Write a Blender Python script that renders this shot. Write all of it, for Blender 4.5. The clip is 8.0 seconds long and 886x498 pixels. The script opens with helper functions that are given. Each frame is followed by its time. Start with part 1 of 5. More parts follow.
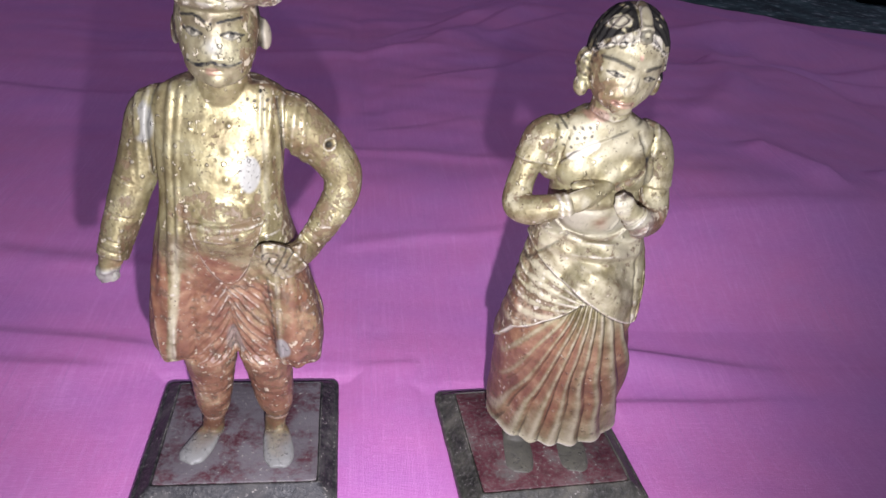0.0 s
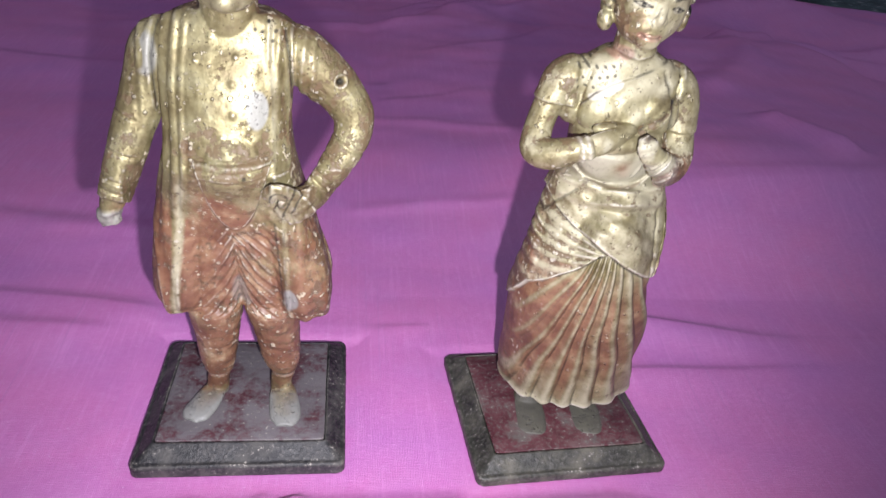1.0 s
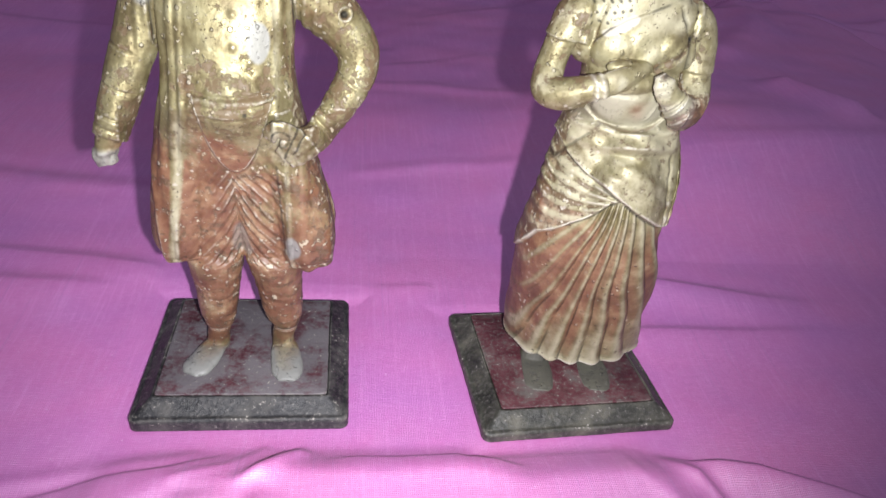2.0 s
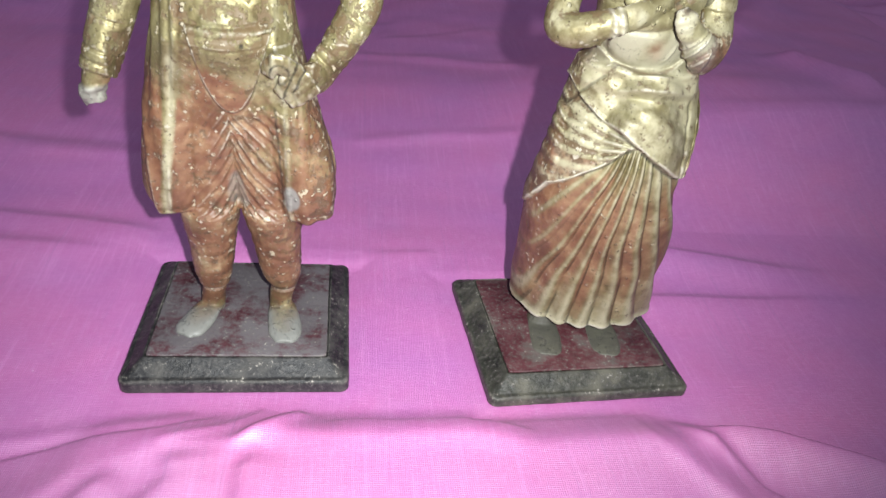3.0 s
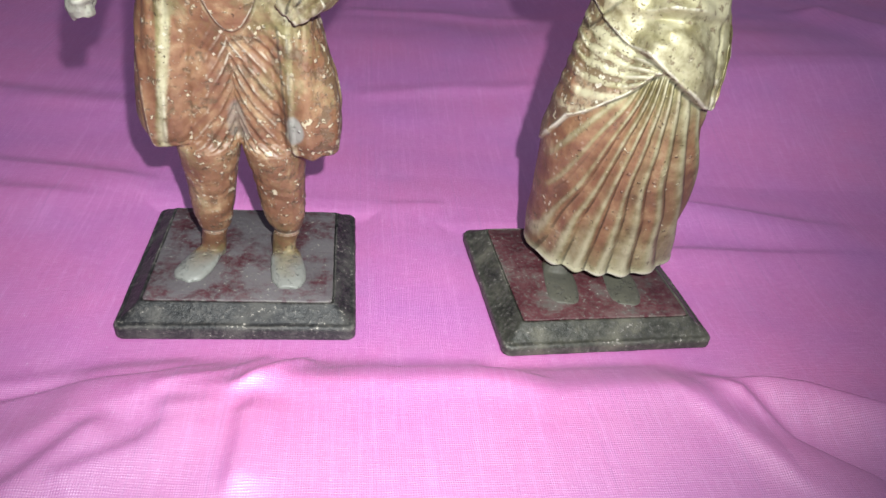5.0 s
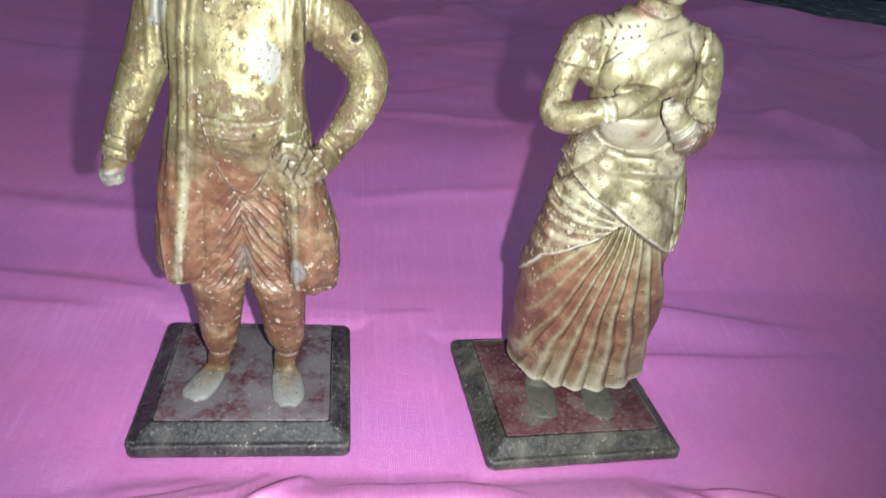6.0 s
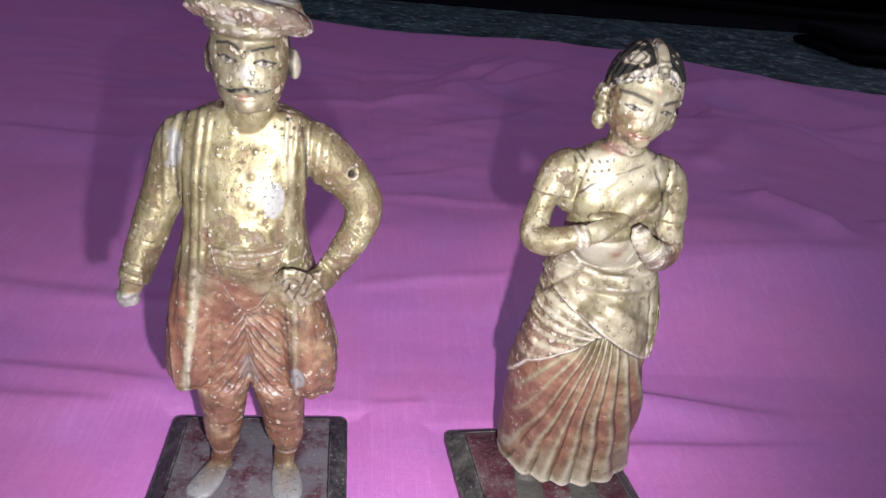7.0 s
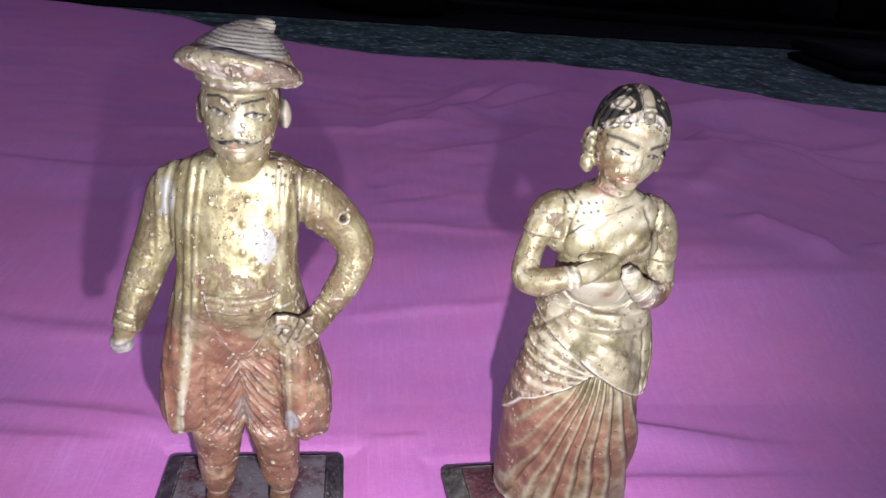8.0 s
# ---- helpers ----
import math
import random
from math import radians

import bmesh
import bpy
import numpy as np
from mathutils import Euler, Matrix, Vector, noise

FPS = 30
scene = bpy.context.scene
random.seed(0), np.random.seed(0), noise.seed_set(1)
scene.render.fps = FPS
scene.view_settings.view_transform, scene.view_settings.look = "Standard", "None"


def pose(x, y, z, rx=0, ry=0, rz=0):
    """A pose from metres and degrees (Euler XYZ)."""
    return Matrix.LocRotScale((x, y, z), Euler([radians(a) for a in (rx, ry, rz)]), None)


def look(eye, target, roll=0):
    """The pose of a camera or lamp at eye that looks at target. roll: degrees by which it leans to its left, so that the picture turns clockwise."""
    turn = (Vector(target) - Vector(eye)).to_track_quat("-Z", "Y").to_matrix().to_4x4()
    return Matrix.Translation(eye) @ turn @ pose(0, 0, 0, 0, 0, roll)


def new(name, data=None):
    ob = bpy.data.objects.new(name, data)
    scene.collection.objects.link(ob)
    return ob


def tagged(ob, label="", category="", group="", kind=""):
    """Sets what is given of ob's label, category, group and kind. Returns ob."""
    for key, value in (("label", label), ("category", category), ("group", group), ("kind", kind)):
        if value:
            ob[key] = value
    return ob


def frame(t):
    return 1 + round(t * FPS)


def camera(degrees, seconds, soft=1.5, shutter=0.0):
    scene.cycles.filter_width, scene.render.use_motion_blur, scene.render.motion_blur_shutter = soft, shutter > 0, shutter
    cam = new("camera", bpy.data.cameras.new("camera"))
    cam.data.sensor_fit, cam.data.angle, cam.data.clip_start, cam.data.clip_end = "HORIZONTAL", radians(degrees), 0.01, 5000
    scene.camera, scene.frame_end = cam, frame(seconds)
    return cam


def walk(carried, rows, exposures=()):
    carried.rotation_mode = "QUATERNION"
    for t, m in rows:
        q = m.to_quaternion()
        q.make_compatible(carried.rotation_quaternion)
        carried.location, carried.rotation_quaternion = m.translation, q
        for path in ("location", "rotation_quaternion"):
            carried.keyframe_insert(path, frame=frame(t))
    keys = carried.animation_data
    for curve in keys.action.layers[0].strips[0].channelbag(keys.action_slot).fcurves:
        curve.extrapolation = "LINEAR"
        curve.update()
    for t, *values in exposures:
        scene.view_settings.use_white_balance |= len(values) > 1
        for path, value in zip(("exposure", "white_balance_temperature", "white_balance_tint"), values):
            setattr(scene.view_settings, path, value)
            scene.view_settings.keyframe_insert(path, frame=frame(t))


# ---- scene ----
CM = 0.01
cam = camera(65.0, 8.0, soft=1.5, shutter=0.4)
PATH = [
    (0, (0.04164, -0.19418, 0.23708), (0.08299, 0.06309, 0.08841), 6.01),
    (0.5, (0.04142, -0.19306, 0.22895), (0.08341, 0.06349, 0.07923), 6.23),
    (1, (0.03936, -0.19278, 0.22050), (0.07985, 0.06182, 0.06708), 6.36),
    (1.5, (0.03833, -0.19201, 0.21274), (0.07958, 0.06065, 0.05634), 6.71),
    (2, (0.03825, -0.19297, 0.20627), (0.07910, 0.05765, 0.04651), 6.66),
    (3.5, (0.03650, -0.19005, 0.17983), (0.07949, 0.05810, 0.01682), 7.36),
    (4, (0.03659, -0.19122, 0.17175), (0.07547, 0.05476, 0.00447), 7.24),
    (4.2, (0.03690, -0.18868, 0.16710), (0.07755, 0.05615, -0.00143), 7.25),
    (5.3, (0.03704, -0.18728, 0.16936), (0.07761, 0.05817, 0.00170), 7.06),
    (5.5, (0.03553, -0.18836, 0.18209), (0.07789, 0.06114, 0.02099), 7.21),
    (6, (0.03371, -0.19245, 0.20287), (0.07739, 0.06468, 0.05464), 7.22),
    (6.5, (0.03489, -0.19689, 0.22019), (0.07749, 0.06657, 0.08318), 7.01),
    (7, (0.03455, -0.19931, 0.23043), (0.07622, 0.06868, 0.10219), 6.67),
    (7.5, (0.03634, -0.19576, 0.23500), (0.07754, 0.07372, 0.10978), 5.87),
    (8, (0.03686, -0.19747, 0.23905), (0.07808, 0.07367, 0.11747), 5.90),
]
walk(cam, [(t, look(eye, target, roll)) for t, eye, target, roll in PATH],
     [(0.0, -0.17, 6250, 20), (1.5, -0.13, 6400, 14), (2.1, -0.14, 6450, 11), (3.5, 0.02, 6600, 1), (5.4, 0.00, 6600, 1), (6.0, -0.07, 6350, 4), (6.5, -0.18, 6300, 16), (7.2, -0.07, 6250, 21), (8.0, 0.00, 6200, 21)])

# ---- light: a phone torch beside the lens, and a dim evening room ----
world = bpy.data.worlds.new("dim_room")
scene.world = world
world.use_nodes = True
sky = world.node_tree.nodes["Background"]
sky.inputs[0].default_value = (0.66, 0.56, 0.84, 1)
sky.inputs[1].default_value = 0.34
torch = bpy.data.lights.new("torch", "SPOT")
torch.energy = 9.4
torch.spot_size, torch.spot_blend = radians(94), 1.0
torch.color = (0.94, 0.95, 1.0)
torch.shadow_soft_size = 0.0025
lamp = new("torch", torch)
lamp.matrix_world = look((0.0540, -0.2080, 0.2040), (0.052, 0.11, 0.058))


# ---- materials ----
def material(name):
    m = bpy.data.materials.new(name)
    m.use_nodes = True
    nt = m.node_tree
    return m, nt, nt.nodes["Principled BSDF"]


def tex(nt, kind, scale, coord=None, detail=4.0, rough=0.6, stretch=None):
    """A noise or cell texture in object space, in cycles per metre."""
    co = nt.nodes.new("ShaderNodeTexCoord")
    src = co.outputs["Object"]
    if stretch:
        mp = nt.nodes.new("ShaderNodeMapping")
        mp.inputs["Scale"].default_value = stretch
        nt.links.new(src, mp.inputs["Vector"])
        src = mp.outputs["Vector"]
    t = nt.nodes.new(kind)
    t.inputs["Scale"].default_value = scale
    if kind == "ShaderNodeTexNoise":
        t.inputs["Detail"].default_value = detail
        t.inputs["Roughness"].default_value = rough
    nt.links.new(src, t.inputs["Vector"])
    return t


def ramp(nt, src, stops):
    r = nt.nodes.new("ShaderNodeValToRGB")
    while len(r.color_ramp.elements) < len(stops):
        r.color_ramp.elements.new(0.5)
    for e, (p, c) in zip(r.color_ramp.elements, stops):
        e.position = p
        e.color = (*c, 1) if len(c) == 3 else c
    nt.links.new(src, r.inputs["Fac"])
    return r.outputs["Color"]


def grey(nt, src, lo, hi, a=0.0, b=1.0):
    m = nt.nodes.new("ShaderNodeMapRange")
    m.interpolation_type = "SMOOTHSTEP"
    for k, v in zip((1, 2, 3, 4), (lo, hi, a, b)):
        m.inputs[k].default_value = v
    nt.links.new(src, m.inputs[0])
    return m.outputs[0]


def mix(nt, fac, a, b, how="MIX"):
    m = nt.nodes.new("ShaderNodeMix")
    m.data_type, m.blend_type = "RGBA", how
    for i, s in ((0, fac), (6, a), (7, b)):
        if isinstance(s, (int, float)):
            m.inputs[i].default_value = s
        elif isinstance(s, tuple):
            m.inputs[i].default_value = (*s, 1)
        else:
            nt.links.new(s, m.inputs[i])
    return m.outputs[2]


def calc(nt, op, a, b):
    m = nt.nodes.new("ShaderNodeMath")
    m.operation = op
    for i, s in ((0, a), (1, b)):
        if isinstance(s, (int, float)):
            m.inputs[i].default_value = s
        else:
            nt.links.new(s, m.inputs[i])
    return m.outputs[0]


def bump(nt, p, src, strength, dist, after=None):
    b = nt.nodes.new("ShaderNodeBump")
    b.inputs["Strength"].default_value = strength
    b.inputs["Distance"].default_value = dist
    nt.links.new(src, b.inputs["Height"])
    if after:
        nt.links.new(after, b.inputs["Normal"])
    nt.links.new(b.outputs["Normal"], p.inputs["Normal"])
    return b.outputs["Normal"]


def attr(nt, name):
    a = nt.nodes.new("ShaderNodeAttribute")
    a.attribute_name = name
    return a.outputs["Fac"]


def gilded(name):
    """Old gilding over red-brown primer on carved wood, chipped down to pale gesso; brushed with red, black and grey
    paint, darker along seams and grooves.
    """
    m, nt, p = material(name)
    big = tex(nt, "ShaderNodeTexNoise", 110, detail=5)
    fine = tex(nt, "ShaderNodeTexNoise", 520, detail=4, rough=0.7)
    spots = tex(nt, "ShaderNodeTexNoise", 260, detail=3, rough=0.5)
    gold = ramp(nt, big.outputs[0], [(0.28, (0.098, 0.070, 0.030)), (0.42, (0.162, 0.134, 0.060)), (0.54, (0.235, 0.206, 0.100)), (0.68, (0.295, 0.272, 0.148))])
    red = ramp(nt, big.outputs[0], [(0.30, (0.082, 0.034, 0.016)), (0.46, (0.130, 0.058, 0.028)), (0.57, (0.172, 0.090, 0.044)), (0.70, (0.28, 0.190, 0.105))])
    worn = grey(nt, calc(nt, "ADD", attr(nt, "red"), calc(nt, "MULTIPLY", calc(nt, "SUBTRACT", fine.outputs[0], 0.5), grey(nt, attr(nt, "clean"), 0.5, 0.9, 0.9, 0.3))), 0.22, 0.78)
    base = mix(nt, worn, gold, red)
    cloud = tex(nt, "ShaderNodeTexNoise", 150, detail=7, rough=0.72)
    dust = grey(nt, calc(nt, "ADD", attr(nt, "dust"), calc(nt, "ADD", calc(nt, "MULTIPLY", calc(nt, "SUBTRACT", spots.outputs[0], 0.5), 0.5), calc(nt, "MULTIPLY", calc(nt, "SUBTRACT", cloud.outputs[0], 0.5), grey(nt, attr(nt, "clean"), 0.5, 0.9, 1.1, 0.45)))), 0.22, 0.85)
    base = mix(nt, dust, base, (0.318, 0.294, 0.188))
    tarnish = grey(nt, cloud.outputs[0], 0.52, 0.36, 0.0, 0.42)
    base = mix(nt, calc(nt, "MULTIPLY", tarnish, calc(nt, "SUBTRACT", 1.0, calc(nt, "MAXIMUM", calc(nt, "MULTIPLY", worn, 0.7), attr(nt, "dust")))), base, (0.088, 0.068, 0.036))
    bare = tex(nt, "ShaderNodeTexNoise", 190, detail=8, rough=0.70)
    brown = grey(nt, calc(nt, "SUBTRACT", bare.outputs[0], calc(nt, "MULTIPLY", calc(nt, "SUBTRACT", attr(nt, "clean"), 0.5), 0.24)), 0.555, 0.635)
    base = mix(nt, calc(nt, "MULTIPLY", brown, 0.85), base, (0.085, 0.052, 0.024))
    ragged = tex(nt, "ShaderNodeTexNoise", 360, detail=3.5, rough=0.55)
    flake = grey(nt, calc(nt, "ADD", ragged.outputs[0], calc(nt, "MULTIPLY", attr(nt, "chip"), 0.16)), 0.69, 0.72)
    base = mix(nt, calc(nt, "MULTIPLY", flake, 0.8), base, (0.40, 0.35, 0.24))
    grit = tex(nt, "ShaderNodeTexNoise", 780, detail=3, rough=0.55)
    speck = grey(nt, calc(nt, "ADD", grit.outputs[0], calc(nt, "MULTIPLY", calc(nt, "SUBTRACT", big.outputs[0], 0.5), 0.35)), 0.665, 0.69)
    base = mix(nt, calc(nt, "MULTIPLY", speck, grey(nt, attr(nt, "clean"), 0.5, 0.9, 0.40, 0.10)), base, (0.45, 0.40, 0.30))
    pit = grey(nt, calc(nt, "ADD", grit.outputs[0], calc(nt, "MULTIPLY", calc(nt, "SUBTRACT", bare.outputs[0], 0.5), 0.4)), 0.310, 0.285)
    base = mix(nt, calc(nt, "MULTIPLY", pit, 0.8), base, (0.045, 0.024, 0.014))
    cell = tex(nt, "ShaderNodeTexVoronoi", 420)
    one = nt.nodes.new("ShaderNodeSeparateColor")
    nt.links.new(cell.outputs["Color"], one.inputs[0])
    blister = calc(nt, "MULTIPLY", grey(nt, calc(nt, "ADD", cell.outputs["Distance"], calc(nt, "MULTIPLY", fine.outputs[0], 0.5)), 0.62, 0.48), calc(nt, "MULTIPLY", calc(nt, "MULTIPLY", grey(nt, one.outputs[0], 0.76, 0.80), grey(nt, attr(nt, "dust"), 0.55, 0.35)), grey(nt, spots.outputs[0], 0.50, 0.58)))
    spared = grey(nt, attr(nt, "clean"), 0.55, 0.9, 1.0, 0.2)
    base = mix(nt, calc(nt, "MULTIPLY", calc(nt, "MULTIPLY", blister, spared), 0.45), base, (0.44, 0.41, 0.31))
    geo = nt.nodes.new("ShaderNodeNewGeometry")
    rub = calc(nt, "MULTIPLY", grey(nt, geo.outputs["Pointiness"], 0.512, 0.545), grey(nt, spots.outputs[0], 0.40, 0.48))
    base = mix(nt, calc(nt, "MULTIPLY", calc(nt, "MULTIPLY", rub, spared), 0.7), base, (0.45, 0.42, 0.33))
    base = mix(nt, attr(nt, "pale"), base, (0.43, 0.405, 0.33))
    base = mix(nt, attr(nt, "grey"), base, (0.205, 0.208, 0.186))
    base = mix(nt, attr(nt, "pink"), base, (0.30, 0.15, 0.11))
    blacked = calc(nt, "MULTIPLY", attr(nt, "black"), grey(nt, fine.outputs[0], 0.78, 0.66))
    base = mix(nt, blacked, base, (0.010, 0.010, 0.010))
    nt.links.new(base, p.inputs["Base Color"])
    leaf = calc(nt, "SUBTRACT", 1.0, worn)
    for other in (calc(nt, "MULTIPLY", dust, 0.8), attr(nt, "grey"), attr(nt, "pale"), flake, brown, blacked):
        leaf = calc(nt, "MULTIPLY", leaf, calc(nt, "SUBTRACT", 1.0, other))
    nt.links.new(calc(nt, "MULTIPLY", leaf, 0.55), p.inputs["Metallic"])
    nt.links.new(calc(nt, "SUBTRACT", calc(nt, "SUBTRACT", 0.58, calc(nt, "MULTIPLY", leaf, 0.09)), calc(nt, "MULTIPLY", worn, 0.06)), p.inputs["Roughness"])
    first = bump(nt, p, fine.outputs[0], 0.32, 0.0005)
    nt.links.new(calc(nt, "SUBTRACT", calc(nt, "ADD", 0.5, calc(nt, "MULTIPLY", worn, 0.15)), calc(nt, "MULTIPLY", blacked, 0.42)), p.inputs["Specular IOR Level"])
    second = bump(nt, p, brown, 0.5, -0.0005, first)
    bump(nt, p, calc(nt, "SUBTRACT", calc(nt, "MAXIMUM", calc(nt, "MAXIMUM", flake, blister), speck), pit), 0.9, 0.0006, second)
    return m


def lacquer(name, base_stops, patch, amount):
    """Old dusty paint on wood: smeared blotches, scuffed edges, specks of dust."""
    m, nt, p = material(name)
    big = tex(nt, "ShaderNodeTexNoise", 85, detail=7, rough=0.68)
    fine = tex(nt, "ShaderNodeTexNoise", 600, detail=4, rough=0.7)
    blot = tex(nt, "ShaderNodeTexNoise", 75, detail=8, rough=0.70)
    base = ramp(nt, big.outputs[0], base_stops)
    base = mix(nt, calc(nt, "MULTIPLY", grey(nt, blot.outputs[0], amount - 0.03, amount + 0.15), 0.85), base, patch)
    base = mix(nt, grey(nt, fine.outputs[0], 0.45, 0.72, 0.0, 0.55), base, (0.115, 0.110, 0.098))
    speck = grey(nt, calc(nt, "ADD", fine.outputs[0], calc(nt, "MULTIPLY", calc(nt, "SUBTRACT", big.outputs[0], 0.5), 0.25)), 0.655, 0.685)
    base = mix(nt, speck, base, (0.30, 0.28, 0.24))
    geo = nt.nodes.new("ShaderNodeNewGeometry")
    rub = calc(nt, "MULTIPLY", grey(nt, geo.outputs["Pointiness"], 0.53, 0.60), grey(nt, blot.outputs[0], 0.46, 0.58))
    base = mix(nt, calc(nt, "MULTIPLY", rub, 0.75), base, (0.24, 0.22, 0.185))
    nt.links.new(base, p.inputs["Base Color"])
    nt.links.new(grey(nt, big.outputs[0], 0.3, 0.7, 0.40, 0.62), p.inputs["Roughness"])
    p.inputs["Specular IOR Level"].default_value = 0.35
    bump(nt, p, calc(nt, "ADD", fine.outputs[0], calc(nt, "MULTIPLY", blot.outputs[0], 1.5)), 0.45, 0.0006)
    return m


def silk():
    """Shot silk in magenta and violet: fine weave, slubs, soft stains."""
    m, nt, p = material("magenta_silk")
    big = tex(nt, "ShaderNodeTexNoise", 7, detail=3, stretch=(1, 1.5, 1))
    mid = tex(nt, "ShaderNodeTexNoise", 26, detail=4)
    warp = tex(nt, "ShaderNodeTexNoise", 60, detail=3, rough=0.7, stretch=(36, 2.2, 1))
    weft = tex(nt, "ShaderNodeTexNoise", 60, detail=3, rough=0.7, stretch=(3.0, 36, 1))
    lint = tex(nt, "ShaderNodeTexNoise", 900, detail=2)
    base = ramp(nt, big.outputs[0], [(0.30, (0.43, 0.076, 0.41)), (0.45, (0.50, 0.082, 0.395)), (0.55, (0.54, 0.086, 0.38)), (0.70, (0.60, 0.092, 0.365))])
    base = mix(nt, grey(nt, mid.outputs[0], 0.50, 0.74, 0.0, 0.18), base, (0.38, 0.16, 0.45))
    threads = calc(nt, "ADD", warp.outputs[0], weft.outputs[0])
    base = mix(nt, grey(nt, warp.outputs[0], 0.48, 0.70, 0.0, 0.34), base, (0.69, 0.25, 0.62))
    base = mix(nt, grey(nt, weft.outputs[0], 0.50, 0.30, 0.0, 0.30), base, (0.30, 0.065, 0.28))
    rib = tex(nt, "ShaderNodeTexNoise", 60, detail=2, stretch=(13, 0.30, 1))
    base = mix(nt, grey(nt, rib.outputs[0], 0.52, 0.70, 0.0, 0.26), base, (0.72, 0.25, 0.62))
    slub = tex(nt, "ShaderNodeTexNoise", 40, detail=2, stretch=(16, 0.12, 1))
    base = mix(nt, grey(nt, slub.outputs[0], 0.60, 0.72, 0.0, 0.30), base, (0.33, 0.07, 0.33))
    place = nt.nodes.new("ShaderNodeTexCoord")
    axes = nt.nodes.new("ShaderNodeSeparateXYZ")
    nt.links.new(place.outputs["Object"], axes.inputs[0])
    # Paler front of the cloth: the torch's whitening painted into the base colour.
    torch_wash = grey(nt, calc(nt, "ADD", axes.outputs[1], calc(nt, "MULTIPLY", calc(nt, "SUBTRACT", mid.outputs[0], 0.5), 0.16)), 0.0, -0.08, 0.0, 0.34)
    base = mix(nt, torch_wash, base, (0.65, 0.27, 0.51))
    wander = calc(nt, "MULTIPLY", mid.outputs[0], 0.004)
    over = calc(nt, "SINE", calc(nt, "MULTIPLY", calc(nt, "ADD", axes.outputs[0], wander), 9500.0), 0.0)
    across = calc(nt, "SINE", calc(nt, "MULTIPLY", calc(nt, "ADD", axes.outputs[1], wander), 8200.0), 0.0)
    weave = calc(nt, "MULTIPLY", calc(nt, "ADD", over, across), 0.5)
    weave = calc(nt, "MULTIPLY", weave, grey(nt, weft.outputs[0], 0.40, 0.62, 0.25, 1.0))
    base = mix(nt, grey(nt, weave, 0.1, 0.9, 0.0, 0.5), base, (0.80, 0.46, 0.74))
    base = mix(nt, grey(nt, weave, -0.1, -0.9, 0.0, 0.5), base, (0.24, 0.05, 0.25))
    base = mix(nt, grey(nt, lint.outputs[0], 0.70, 0.76, 0.0, 0.8), base, (0.70, 0.45, 0.65))
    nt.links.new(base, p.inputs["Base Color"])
    p.inputs["Roughness"].default_value = 0.60
    p.inputs["Specular IOR Level"].default_value = 0.9
    p.inputs["IOR"].default_value = 2.4
    bump(nt, p, calc(nt, "ADD", threads, calc(nt, "MULTIPLY", weave, 0.5)), 0.30, 0.0005)
    return m


def granite():
    m, nt, p = material("dark_granite")
    cell = tex(nt, "ShaderNodeTexVoronoi", 34)
    big = tex(nt, "ShaderNodeTexNoise", 13, detail=5)
    fine = tex(nt, "ShaderNodeTexNoise", 48, detail=3)
    base = ramp(nt, big.outputs[0], [(0.36, (0.010, 0.032, 0.027)), (0.50, (0.027, 0.078, 0.065)), (0.66, (0.075, 0.17, 0.14))])
    base = mix(nt, grey(nt, fine.outputs[0], 0.56, 0.68), base, (0.17, 0.28, 0.24))
    base = mix(nt, calc(nt, "MULTIPLY", grey(nt, cell.outputs["Distance"], 0.34, 0.12), grey(nt, big.outputs[0], 0.42, 0.60, 0.1, 0.75)), base, (0.48, 0.58, 0.50))
    nt.links.new(base, p.inputs["Base Color"])
    p.inputs["Roughness"].default_value = 0.6
    bump(nt, p, fine.outputs[0], 0.1, 0.001)
    return m


def dark(name, colour, rough, metal=0.0):
    m, nt, p = material(name)
    n = tex(nt, "ShaderNodeTexNoise", 30, detail=5)
    nt.links.new(ramp(nt, n.outputs[0], [(0.3, tuple(0.6 * c for c in colour)), (0.7, tuple(1.3 * c for c in colour))]), p.inputs["Base Color"])
    nt.links.new(grey(nt, n.outputs[0], 0.3, 0.7, rough * 0.8, rough * 1.2), p.inputs["Roughness"])
    p.inputs["Metallic"].default_value = metal
    p.inputs["Specular IOR Level"].default_value = 0.5 if metal else 0.12
    return m


GILT = gilded("worn_gilding")
SLAB_M = lacquer("grey_plinth_paint", [(0.34, (0.005, 0.006, 0.006)), (0.50, (0.020, 0.020, 0.020)), (0.64, (0.060, 0.058, 0.052))], (0.007, 0.007, 0.009), 0.52)
SLAB_W = lacquer("olive_plinth_paint", [(0.34, (0.012, 0.013, 0.010)), (0.50, (0.038, 0.038, 0.029)), (0.64, (0.090, 0.086, 0.064))], (0.010, 0.010, 0.010), 0.55)
PANEL_M = lacquer("dusty_red_plinth_paint", [(0.36, (0.040, 0.010, 0.014)), (0.50, (0.070, 0.024, 0.030)), (0.62, (0.095, 0.062, 0.066))], (0.115, 0.108, 0.114), 0.41)
PANEL_W = lacquer("red_plinth_paint", [(0.36, (0.045, 0.010, 0.014)), (0.50, (0.076, 0.023, 0.028)), (0.64, (0.11, 0.064, 0.062))], (0.080, 0.074, 0.066), 0.52)
SILK = silk()
GRANITE = granite()
BLACK = dark("black_lacquered_wood", (0.008, 0.008, 0.009), 0.5)
POT = dark("black_enamel", (0.006, 0.006, 0.007), 0.18)
STEEL = dark("dull_steel", (0.45, 0.46, 0.46), 0.3, 1.0)
FELT = dark("charcoal_cloth", (0.004, 0.006, 0.007), 0.9)


